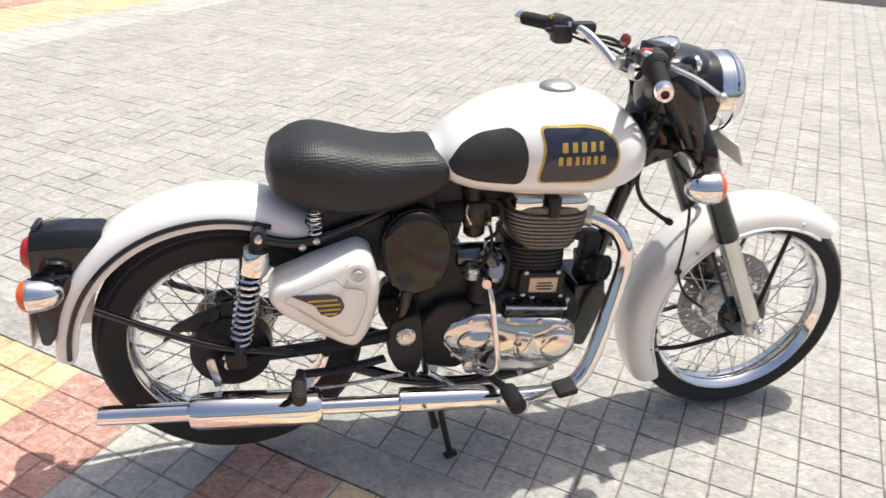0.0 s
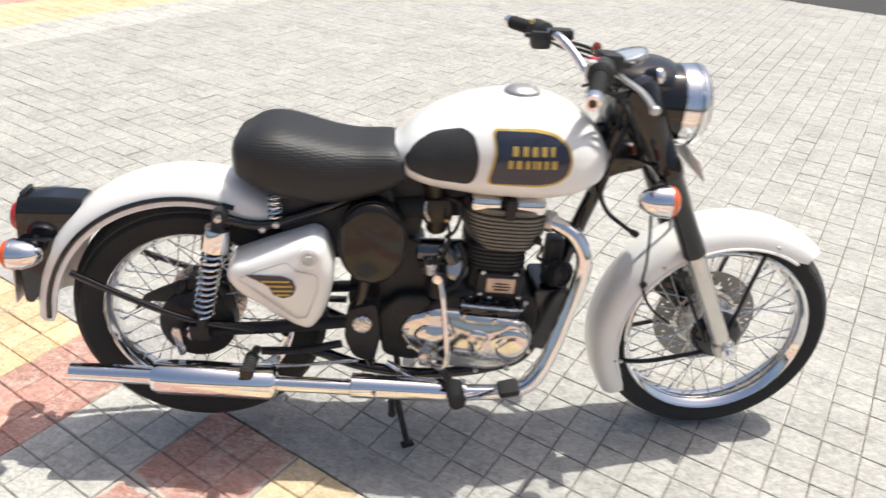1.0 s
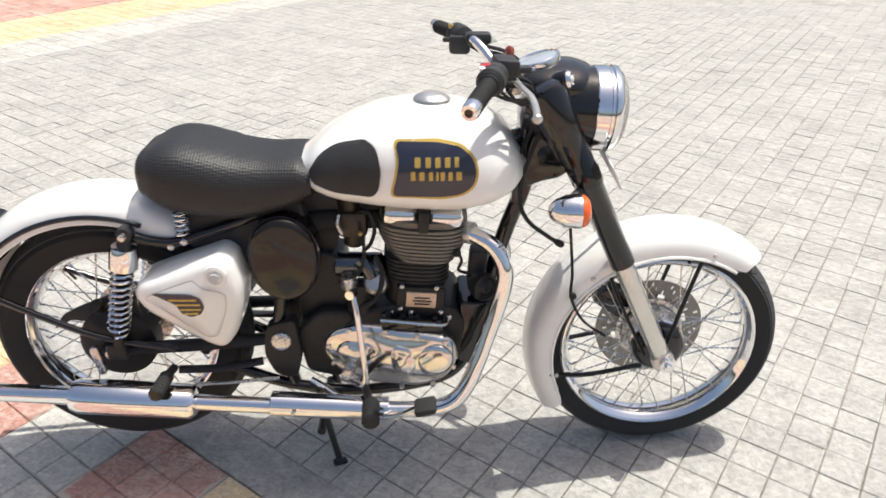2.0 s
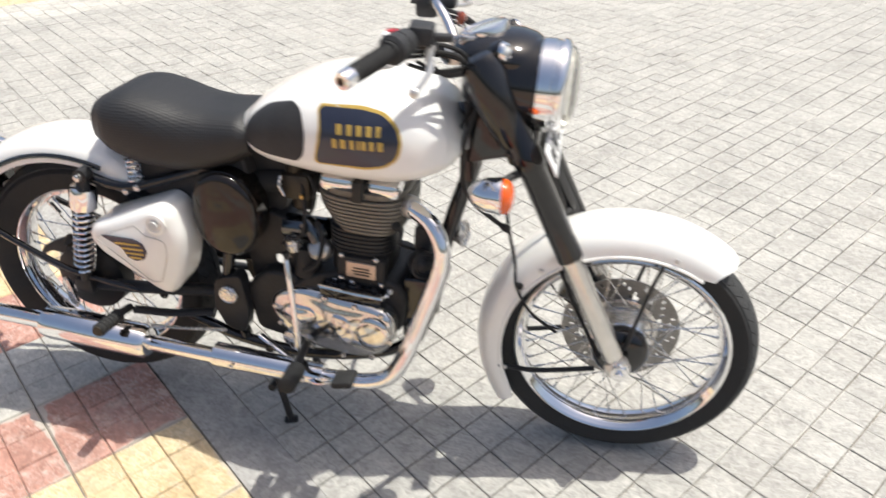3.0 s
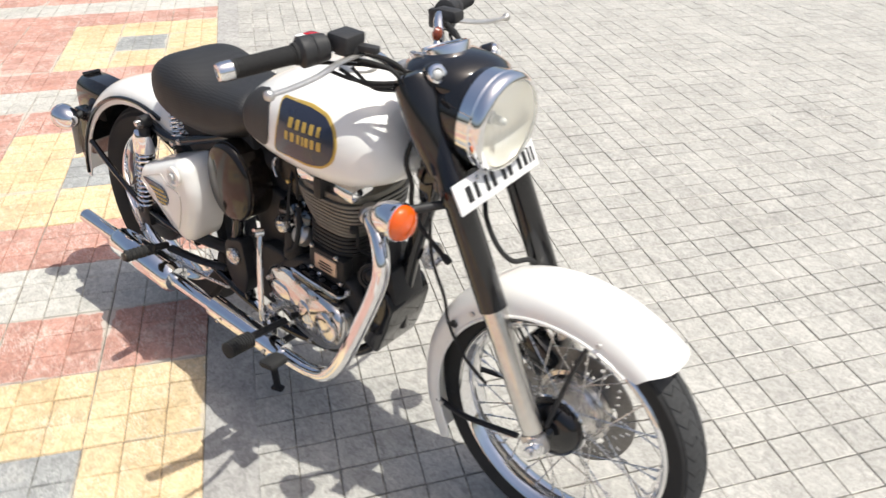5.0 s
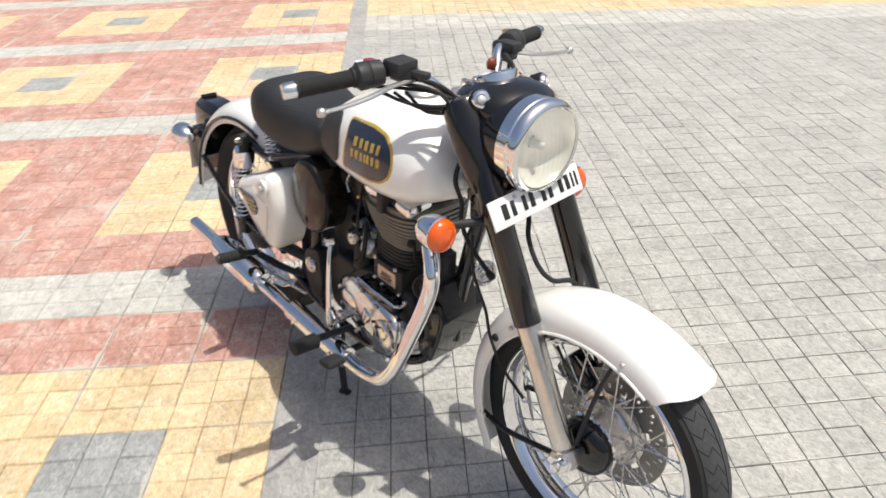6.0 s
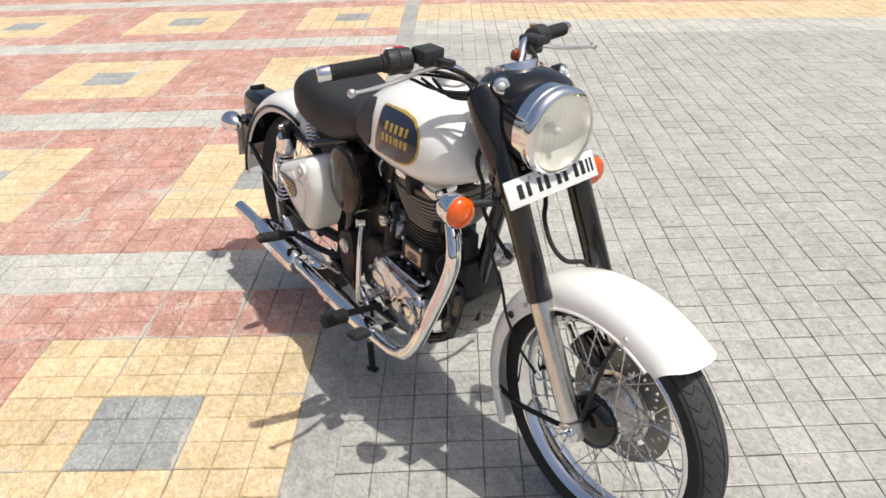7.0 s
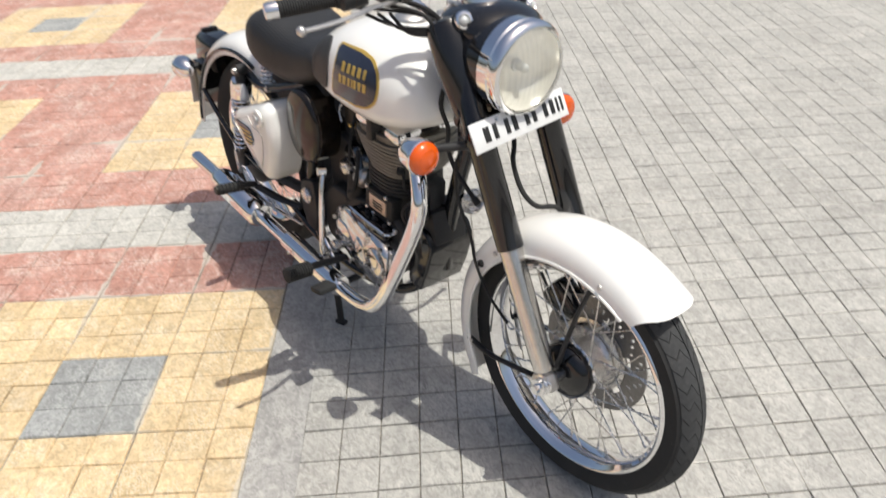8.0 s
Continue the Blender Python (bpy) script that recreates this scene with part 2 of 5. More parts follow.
def net_material():
    """Black spacer-mesh seat cloth: a woven dot relief."""
    m = material("seat_mesh_cloth", (0.022, 0.022, 0.023), 0.5, grain=0.15, scale=90, spec=0.4)
    n, link = m.node_tree.nodes, m.node_tree.links.new
    co = n.new("ShaderNodeTexCoord")
    v = n.new("ShaderNodeTexVoronoi")
    v.inputs["Scale"].default_value, v.inputs["Randomness"].default_value = 170, 0.1
    link(co.outputs["Object"], v.inputs["Vector"])
    bp = n.new("ShaderNodeBump")
    bp.inputs["Strength"].default_value, bp.inputs["Distance"].default_value = 0.32, 0.003
    link(v.outputs["Distance"], bp.inputs["Height"])
    link(bp.outputs["Normal"], n["Principled BSDF"].inputs["Normal"])
    return m


NET = net_material()
GREY_T = material("grey_paver", (0.386, 0.374, 0.345), 0.8, grain=0.2, scale=34, bump=0.9, spread=0.045, dirt=(0.526, 0.504, 0.459), dirt_at=0.58, spec=0.35, wear=((0.582, 0.560, 0.515), (0.246, 0.230, 0.207)))
YELLOW_T = material("yellow_paver", (0.622, 0.468, 0.274), 0.75, grain=0.22, scale=34, bump=0.9, spread=0.09, dirt=(0.672, 0.588, 0.448), dirt_at=0.55, spec=0.35, wear=((0.784, 0.694, 0.538), (0.448, 0.325, 0.168)), smear=0.6)
RED_T = material("red_paver", (0.470, 0.249, 0.196), 0.75, grain=0.22, scale=34, bump=0.9, spread=0.10, dirt=(0.616, 0.482, 0.414), dirt_at=0.53, spec=0.35, wear=((0.739, 0.627, 0.560), (0.314, 0.146, 0.106)), smear=0.8)
WHITE_T = material("pale_paver", (0.482, 0.465, 0.423), 0.8, grain=0.24, scale=34, bump=0.9, spread=0.09, dirt=(0.403, 0.370, 0.325), dirt_at=0.6, spec=0.35, wear=((0.650, 0.627, 0.571), (0.336, 0.314, 0.280)), smear=0.6)
DARK_T = material("dark_grey_paver", (0.302, 0.308, 0.300), 0.8, grain=0.2, scale=26, bump=0.9, spread=0.08, dirt=(0.448, 0.426, 0.392), dirt_at=0.58, spec=0.35, wear=((0.515, 0.515, 0.493), (0.179, 0.179, 0.174)), smear=0.8)
CEMENT = material("cement_strip", (0.347, 0.336, 0.319), 0.85, grain=0.25, scale=22, bump=0.4, dirt=(0.504, 0.482, 0.437), dirt_at=0.55, spec=0.3, wear=((0.515, 0.493, 0.459), (0.190, 0.185, 0.179)))
DARK_STRIP = material("dark_strip_surface", (0.055, 0.054, 0.052), 0.9, grain=0.3, scale=40, bump=0.5, dirt=(0.09, 0.085, 0.08), dirt_at=0.58, spec=0.3)
# pale chamfers: worn edges, plus the lit chamfer side put into the colour
EDGE_T = material("worn_lit_edge", (0.60, 0.58, 0.53), 0.85, grain=0.2, scale=60, bump=0.3, spec=0.3)
JOINT = material("joint_sand", (0.21, 0.192, 0.16), 0.95, grain=0.35, scale=60, bump=0.4, dirt=(0.42, 0.39, 0.35), dirt_at=0.47, spec=0.2, wear=((0.50, 0.47, 0.42), (0.15, 0.13, 0.11)))


# ---- mesh helpers ----
def part(name, bm, mat, parent=None, label="", smooth=True, xf=None):
    if xf is not None:
        bm.transform(xf)
    bmesh.ops.recalc_face_normals(bm, faces=bm.faces)
    me = bpy.data.meshes.new(name)
    bm.to_mesh(me)
    bm.free()
    me.materials.append(mat)
    if smooth:
        me.polygons.foreach_set("use_smooth", [True] * len(me.polygons))
        me.set_sharp_from_angle(angle=radians(38))
    ob = new(name, me)
    ob.parent = parent
    if label:
        ob["label"] = label
    return ob


def add_rings(bm, rings, close=True, cap=True):
    """Skin a row of rings with faces; cap closes both ends."""
    vs = [[bm.verts.new(p) for p in r] for r in rings]
    n = len(vs[0])
    for a, b in zip(vs, vs[1:]):
        for i in range(n if close else n - 1):
            bm.faces.new((a[i], a[(i + 1) % n], b[(i + 1) % n], b[i]))
    if cap:
        for r in (vs[0], vs[-1]):
            bm.faces.new(r)
    return bm


def loft(rings, close=True, cap=True):
    return add_rings(bmesh.new(), rings, close, cap)


def axes(direction):
    d = Vector(direction).normalized()
    a = d.cross(Vector((0, 0, 1)) if abs(d.z) < 0.9 else Vector((1, 0, 0))).normalized()
    return d, a, d.cross(a)


def lathe(profile, centre, direction, segs=40, bm=None, cap=True):
    """Turn (along, radius) pairs round an axis."""
    d, a, b = axes(direction)
    c = Vector(centre)
    rings = []
    for s, r in profile:
        r = max(r, 0.0002)
        rings.append([c + d * s + (a * math.cos(t) + b * math.sin(t)) * r for t in (2 * math.pi * i / segs for i in range(segs))])
    return add_rings(bm or bmesh.new(), rings, True, cap)


def smooth_line(pts, steps=8):
    """A soft curve through the points."""
    p = [Vector(q) for q in pts]
    if len(p) < 3:
        return p
    p = [p[0] * 2 - p[1], *p, p[-1] * 2 - p[-2]]
    out = []
    for i in range(1, len(p) - 2):
        for k in range(steps):
            t = k / steps
            out.append(0.5 * (2 * p[i] + (p[i + 1] - p[i - 1]) * t + (2 * p[i - 1] - 5 * p[i] + 4 * p[i + 1] - p[i + 2]) * t * t + (3 * p[i] - p[i - 1] - 3 * p[i + 1] + p[i + 2]) * t ** 3))
    return [*out, p[-2]]


def tube(pts, radius, segs=12, steps=8, bm=None, flat=1.0):
    """A pipe along a soft curve; radius: one number, or one for each end."""
    line = smooth_line(pts, steps)
    rad = radius if isinstance(radius, (tuple, list)) else (radius, radius)
    d = (line[1] - line[0]).normalized()
    a = axes(d)[1]
    rings = []
    for i, p in enumerate(line):
        nd = (line[min(i + 1, len(line) - 1)] - line[max(i - 1, 0)]).normalized()
        a = (a - nd * a.dot(nd)).normalized()
        b = nd.cross(a)
        r = rad[0] + (rad[1] - rad[0]) * i / (len(line) - 1)
        rings.append([p + a * math.cos(t) * r + b * math.sin(t) * r * flat for t in (2 * math.pi * k / segs for k in range(segs))])
    return add_rings(bm or bmesh.new(), rings)


def box(centre, size, bevel=0.004, turn=None, bm=None):
    out = bm or bmesh.new()
    one = bmesh.new()
    bmesh.ops.create_cube(one, size=1)
    for v in one.verts:
        v.co = Vector((v.co.x * size[0], v.co.y * size[1], v.co.z * size[2]))
    if bevel:
        bmesh.ops.bevel(one, geom=list(one.edges), offset=min(bevel, min(size) * 0.45), segments=2, affect="EDGES", profile=0.5)
    if turn:
        one.transform(pose(0, 0, 0, *turn))
    one.transform(Matrix.Translation(centre))
    me = bpy.data.meshes.new("tmp")
    one.to_mesh(me)
    one.free()
    out.from_mesh(me)
    bpy.data.meshes.remove(me)
    return out


def round_outline(pts, radius=0.01, steps=5):
    """A closed outline with rounded corners."""
    p = [Vector(q) for q in pts]
    out = []
    n = len(p)
    for i in range(n):
        a, b, c = p[i - 1], p[i], p[(i + 1) % n]
        r = min(radius, (a - b).length * 0.45, (c - b).length * 0.45)
        s, e = b + (a - b).normalized() * r, b + (c - b).normalized() * r
        for k in range(steps + 1):
            t = k / steps
            out.append(s * (1 - t) ** 2 + b * 2 * t * (1 - t) + e * t * t)
    return out


def inset(outline, d):
    """The outline drawn in by d towards its middle."""
    c = sum(outline, Vector((0, 0))) / len(outline)
    return [p + (c - p).normalized() * min(d, (c - p).length * 0.9) for p in outline]


def slab(outline, y0, y1, edge=0.01, dome=0.0, steps=4):
    """A cover whose outline lies in x and z, from y0 out to y1, with a rounded outer edge and a domed face."""
    sign = 1 if y1 > y0 else -1
    rings = [[(p.x, y0, p.y) for p in outline], [(p.x, y1 - sign * edge, p.y) for p in outline]]
    for k in range(1, steps + 1):
        t = math.pi / 2 * k / steps
        o = inset(outline, edge * (1 - math.cos(t)))
        rings.append([(p.x, y1 - sign * edge * (1 - math.sin(t)), p.y) for p in o])
    if dome:
        base = inset(outline, edge)
        c = sum(base, Vector((0, 0))) / len(base)
        for k in range(1, 6):
            f = 1 - k / 6
            rings.append([((c + (p - c) * f).x, y1 + sign * dome * (1 - f * f), (c + (p - c) * f).y) for p in base])
    return loft(rings)


def patch(outline, surface, lift=0.002, rings=7):
    """A thin sheet with that outline in x and z, laid on a surface that gives y for x and z."""
    c = sum(outline, Vector((0, 0))) / len(outline)
    skirt = [[(p.x, surface(p.x, p.y) + lift * 0.5, p.y) for p in outline]]
    for k in range(rings):
        f = 1 - k / rings
        skirt.append([((c + (p - c) * f).x, surface((c + (p - c) * f).x, (c + (p - c) * f).y) - lift, (c + (p - c) * f).y) for p in outline])
    bm = loft(skirt, cap=False)
    bm.verts.ensure_lookup_table()
    bm.faces.new(bm.verts[-len(outline):])
    return bm


def curve_at(table, x):
    """Soft reading between the rows of a small table."""
    for (x0, y0), (x1, y1) in zip(table, table[1:]):
        if x <= x1:
            t = max(0.0, (x - x0) / (x1 - x0))
            return y0 + (y1 - y0) * t
    return table[-1][1]


# ---- motorcycle ----
bike = tagged(new("motorcycle"), "white and black classic motorcycle with chrome exhaust parked on its stand", "motorcycle")
bike.matrix_world = pose(-0.4893, 1.6744, 0, 0, 0, 13.8) @ pose(0, 0, 0, -2.5, 0, 0) @ Matrix.Scale(1.004, 4)
STEER = Matrix.Translation((-0.006, 0, 0))
REAR, FRONT = Vector((0.006, 0, 0.364)), Vector((1.348, 0, 0.312))
Y = (0, 1, 0)


def tyre_mesh(c, R, bead, half, blocks):
    k = half
    prof = [(-k * 0.72, bead), (-k * 0.98, bead + (R - bead) * 0.35), (-k, bead + (R - bead) * 0.6), (-k * 0.86, R - 0.022), (-k * 0.5, R - 0.009), (0, R - 0.005), (k * 0.5, R - 0.009), (k * 0.86, R - 0.022), (k, bead + (R - bead) * 0.6), (k * 0.98, bead + (R - bead) * 0.35), (k * 0.72, bead), (0, bead - 0.004)]
    body = lathe([*prof, prof[0]], c, Y, 72, cap=False)
    bm = bmesh.new()
    crown = [(0.03, 0.0, 0.0), (0.36, -0.003, 0.85), (0.62, -0.0085, 0.40), (0.86, -0.019, 0.95)]
    step = 2 * math.pi / blocks
    for side in (-1, 1):
        for b in range(blocks):
            t0 = b * step + (step / 2 if side > 0 else 0)
            top, low = [], []
            for f, drop, lean in crown:
                row_t, row_l = [], []
                for g in (0.02, 0.48, 0.94):
                    a = t0 + step * (g + lean)
                    for rows, r in ((row_t, R + drop), (row_l, R + drop - 0.008)):
                        rows.append(bm.verts.new((c.x + math.cos(a) * r, c.y + side * f * k, c.z + math.sin(a) * r)))
                top.append(row_t), low.append(row_l)
            for i in range(3):
                for j in range(2):
                    bm.faces.new((top[i][j], top[i + 1][j], top[i + 1][j + 1], top[i][j + 1]))
                bm.faces.new((top[i][0], top[i + 1][0], low[i + 1][0], low[i][0]))
                bm.faces.new((top[i][2], top[i + 1][2], low[i + 1][2], low[i][2]))
            for j in range(2):
                bm.faces.new((top[0][j], top[0][j + 1], low[0][j + 1], low[0][j]))
                bm.faces.new((top[3][j], top[3][j + 1], low[3][j + 1], low[3][j]))
    return body, bm


def spoked_wheel(name, c, R, rim_r, half, hub_r, hub_half, xf, tyre_label):
    half_prof = [(0.0385, rim_r + 0.001), (0.0395, rim_r - 0.003), (0.0375, rim_r - 0.007), (0.034, rim_r - 0.009), (0.030, rim_r - 0.014), (0.018, rim_r - 0.021)]
    prof = [(-0.0350, rim_r + 0.004), *((-a, b) for a, b in half_prof), (0, rim_r - 0.026), *reversed(half_prof), (0.0350, rim_r + 0.004), (0.0, rim_r - 0.012), (-0.0350, rim_r + 0.004)]
    rim = part(name, lathe(prof, c, Y, 72, cap=False), CHROME, bike, "chrome spoked wheel rim", xf=xf)
    body, blocks = tyre_mesh(c, R, rim_r - 0.002, half, 54)
    part("tyre", body, RUBBER, rim, tyre_label, xf=xf)
    part("tread", blocks, TREAD, rim, "worn tread blocks", xf=xf)["kind"] = "stuff"
    me = {}
    for i in range(36):
        side = 1 if i % 2 else -1
        lead = 1 if (i // 2) % 2 else -1
        if (side, lead) not in me:
            p0 = Vector((math.cos(lead * 0.95) * hub_r, side * hub_half, math.sin(lead * 0.95) * hub_r))
            p1 = Vector((rim_r - 0.022, side * 0.006, 0))
            bm = tube([p0, p1], 0.0017, 6)
            lathe([(-0.016, 0.003), (0, 0.003)], p1, p1 - p0, 6, bm)
            me[side, lead] = part("spoke", bm, STEEL, rim)
            ob = me[side, lead]
        else:
            ob = new("spoke", me[side, lead].data)
            ob.parent = rim
        ob.matrix_local = (xf or Matrix()) @ Matrix.Translation(c) @ Matrix.Rotation(2 * math.pi * i / 36, 4, "Y")
    lathe_v = lathe([(0, 0.0035), (0.035, 0.003)], c + Vector((math.cos(2.2), 0, math.sin(2.2))) * (rim_r - 0.03), (-math.cos(2.2), 0, -math.sin(2.2)), 8)
    part("valve", lathe_v, PLASTIC, rim, xf=xf)
    return rim


def brake_disc(c, r0, r1, y, xf, parent):
    """A drilled steel disc, with real holes."""
    na, rows = 120, [r0, r0 + 0.006, r0 + (r1 - r0) * 0.30, r0 + (r1 - r0) * 0.5, r0 + (r1 - r0) * 0.68, r0 + (r1 - r0) * 0.86, r1]
    hole = lambda a, r: (r == 2 and a % 8 == 1) or (r == 4 and a % 8 == 6) or (r == 3 and a % 8 == 4) or (r == 1 and a % 20 in (3, 4, 5, 6, 7))
    keep = {(a, r) for a in range(na) for r in range(len(rows) - 1) if not hole(a, r)}
    bm = bmesh.new()
    grid = {}

    def vert(a, r, s):
        key = (a % na, r, s)
        if key not in grid:
            t = 2 * math.pi * key[0] / na
            grid[key] = bm.verts.new((c.x + math.cos(t) * rows[r], y + s * 0.0022, c.z + math.sin(t) * rows[r]))
        return grid[key]

    for a, r in keep:
        for s in (-1, 1):
            bm.faces.new((vert(a, r, s), vert(a + 1, r, s), vert(a + 1, r + 1, s), vert(a, r + 1, s)))
        for other, e in ((((a - 1) % na, r), ((a, r), (a, r + 1))), (((a + 1) % na, r), ((a + 1, r), (a + 1, r + 1))), ((a, r - 1), ((a, r), (a + 1, r))), ((a, r + 1), ((a, r + 1), (a + 1, r + 1)))):
            if other not in keep:
                (a0, q0), (a1, q1) = e
                bm.faces.new((vert(a0, q0, -1), vert(a1, q1, -1), vert(a1, q1, 1), vert(a0, q0, 1)))
    return part("brake_disc", bm, DISC, parent, "drilled steel brake disc", smooth=False, xf=xf)


# wheels
rear = spoked_wheel("rear_wheel", REAR, 0.314, 0.236, 0.058, 0.062, 0.045, None, "worn black road tyre")
front = spoked_wheel("front_wheel", FRONT, 0.3085, 0.246, 0.0425, 0.058, 0.032, STEER, "black front tyre with slanted tread")
part("hub", lathe([(-0.085, 0.02), (-0.083, 0.07), (-0.07, 0.092), (-0.03, 0.095), (-0.028, 0.06), (0.03, 0.06), (0.05, 0.068), (0.052, 0.03)], REAR, Y), SATIN, rear, "black drum brake hub")
part("sprocket", lathe([(0.056, 0.03), (0.057, 0.098), (0.063, 0.098), (0.064, 0.03)], REAR, Y, 48), STEEL, rear)
part("axle", lathe([(-0.125, 0.006), (-0.124, 0.013), (-0.11, 0.014), (-0.108, 0.02), (-0.1, 0.02), (-0.1, 0.009), (0.12, 0.009), (0.121, 0.014), (0.13, 0.013)], REAR, Y, 12), STEEL, rear)
part("hub", lathe([(-0.062, 0.02), (-0.06, 0.048), (-0.050, 0.062), (-0.03, 0.068), (-0.024, 0.068), (-0.02, 0.048), (0.02, 0.042), (0.025, 0.058), (0.03, 0.058), (0.032, 0.07), (0.048, 0.068), (0.05, 0.02)], FRONT, Y), BLACK, front, "black front wheel hub", xf=STEER)
part("hub_barrel", lathe([(-0.022, 0.050), (-0.012, 0.055), (0.018, 0.060), (0.0305, 0.071), (0.036, 0.071), (0.037, 0.05)], FRONT, Y), LEG, front, "polished alloy hub flange", xf=STEER)
part("hub_ring", lathe([(-0.0285, 0.0680), (-0.0255, 0.0712), (-0.0215, 0.0680)], FRONT, Y), CHROME, front, xf=STEER)
brake_disc(FRONT, 0.082, 0.140, 0.056, STEER, front)
part("disc_carrier", lathe([(0.034, 0.05), (0.036, 0.074), (0.046, 0.078), (0.048, 0.088), (0.053, 0.088), (0.056, 0.060), (0.058, 0.03)], FRONT, Y, 32), LEG, front, xf=STEER)
part("axle", lathe([(-0.140, 0.004), (-0.139, 0.010), (-0.128, 0.011), (-0.127, 0.019), (-0.113, 0.019), (-0.112, 0.023), (-0.107, 0.023), (-0.106, 0.012), (0.12, 0.011), (0.121, 0.016), (0.13, 0.014)], FRONT, Y, 12), CHROME, front, xf=STEER)


# mudguards
def mudguard(c, r_crown, r_edge, half, a0, a1, taper0, taper1, bm=None, thick=0.004):
    """A deep rounded mudguard swept round an axle; angles in degrees from straight ahead, going up and back."""
    rings = []
    n = 44
    for i in range(n + 1):
        f = i / n
        a = radians(a0 + (a1 - a0) * f)
        k = min(1.0, 0.55 + 0.45 * math.sin(min(1, f / taper0) * math.pi / 2)) if taper0 else 1.0
        k = min(k, 0.72 + 0.28 * math.sin(min(1, (1 - f) / taper1) * math.pi / 2)) if taper1 else k
        out, inn = [], []
        for j in range(21):
            p = -math.pi / 2 + math.pi * j / 20
            y = half * math.copysign(abs(math.sin(p)) ** 0.85, p)
            e = r_edge + (r_crown - r_edge) * (1 - k) * 0.55
            r = e + (r_crown - e) * max(0.0, math.cos(p)) ** 0.75
            q = a + radians(4.5) * (1 - f) ** 22 * abs(y / half) ** 3
            out.append((c.x + math.cos(q) * r, c.y + y, c.z + math.sin(q) * r))
            inn.append((c.x + math.cos(q) * (r - thick * max(0.15, math.cos(p))), c.y + y * (1 - thick / half), c.z + math.sin(q) * (r - thick * max(0.15, math.cos(p)))))
        rings.append(out + inn[::-1])
    return loft(rings)


fm = part("front_mudguard", mudguard(FRONT, 0.339, 0.274, 0.078, 49.5, 212, 0.12, 0.04), WHITE, bike, "white painted front mudguard", xf=STEER)
rm = part("rear_mudguard", mudguard(REAR, 0.388, 0.325, 0.088, 52, 177, 0.05, 0.05), WHITE, bike, "white painted rear mudguard")


def rivet(p, r=0.006, d=(0, -1, 0)):
    return lathe([(0, r), (0.003, r * 0.9), (0.005, r * 0.4)], p, d, 12)


for p in ((1.436, -0.076, 0.590), (1.156, -0.078, 0.532), (1.088, -0.079, 0.256)):
    part("bolt", rivet(p), ALU, fm, xf=STEER)
    part("bolt", rivet((p[0], -p[1], p[2]), d=(0, 1, 0)), ALU, fm, xf=STEER)
for s in (-1, 1):
    part("stay", tube([(1.418, s * 0.066, 0.59), (1.39, s * 0.075, 0.50), (1.355, s * 0.08, 0.35)], 0.0075, 10, flat=0.6), SATIN, fm, "black mudguard stay", xf=STEER)
    part("stay", tube([(1.072, s * 0.072, 0.255), (1.16, s * 0.085, 0.262), (1.295, s * 0.088, 0.292)], 0.0075, 10, flat=0.7), SATIN, fm, "black mudguard stay", xf=STEER)
    part("stay", tube([(1.20, s * 0.07, 0.53), (1.23, s * 0.075, 0.46), (1.30, s * 0.08, 0.32)], 0.009, 10, flat=0.5), SATIN, fm, "black mudguard stay", xf=STEER)
    part("edge_tube", tube([(REAR.x + math.cos(radians(a)) * 0.343, s * 0.089, REAR.z + math.sin(radians(a)) * 0.343) for a in range(70, 176, 7)], 0.006, 8), BLACK, rm, "black tube along the mudguard edge")
    part("stay", tube([(-0.262, s * 0.095, 0.52), (-0.14, s * 0.106, 0.462), (-0.02, s * 0.114, 0.412), (0.08, s * 0.114, 0.388), (0.17, s * 0.108, 0.368)], 0.0085, 10), BLACK, rm, "black mudguard stay")

part("chain_flap", slab(round_outline([(-0.145, 0.398), (-0.118, 0.436), (-0.075, 0.458), (0.0, 0.488), (0.06, 0.478), (0.075, 0.41), (-0.03, 0.415), (-0.10, 0.425)], 0.008), -0.050, -0.062, 0.003), PLASTIC, rear, "black splash flap")
part("hub_cap", lathe([(0, 0.017), (0.012, 0.017), (0.014, 0.012)], (-0.02, -0.075, 0.468), (-0.3, -0.6, 0.75), 18), SOOT, rear, "round alloy cap")
for sx in (-1, 1):
    part("damper_mount", box((0.022, sx * 0.115, 0.372), (0.05, 0.03, 0.045), 0.010), SATIN, rm)
    part("saddle_bolt", lathe([(0, 0.009), (0.010, 0.008), (0.012, 0.004)], (0.186, sx * 0.096, 0.640), (0, sx, 0), 10), STEEL, rm)
    part("saddle_bolt", lathe([(0, 0.009), (0.010, 0.008), (0.012, 0.004)], (0.217, sx * 0.096, 0.652), (0, sx, 0), 10), STEEL, rm)

for sx in (-1, 1):
    part("grommet", lathe([(0, 0.009), (0.004, 0.009), (0.006, 0.006), (0.005, 0.002)], (1.111, sx * 0.076, 0.486), (0, sx, 0), 14), RUBBER, fm, "black rubber grommet", xf=STEER)
    part("edge_bead", tube([(FRONT.x + math.cos(radians(a)) * 0.2755, sx * 0.0775, FRONT.z + math.sin(radians(a)) * 0.2755) for a in range(58, 210, 8)], 0.0042, 8, 4), WHITE, fm, "rolled white edge", xf=STEER)

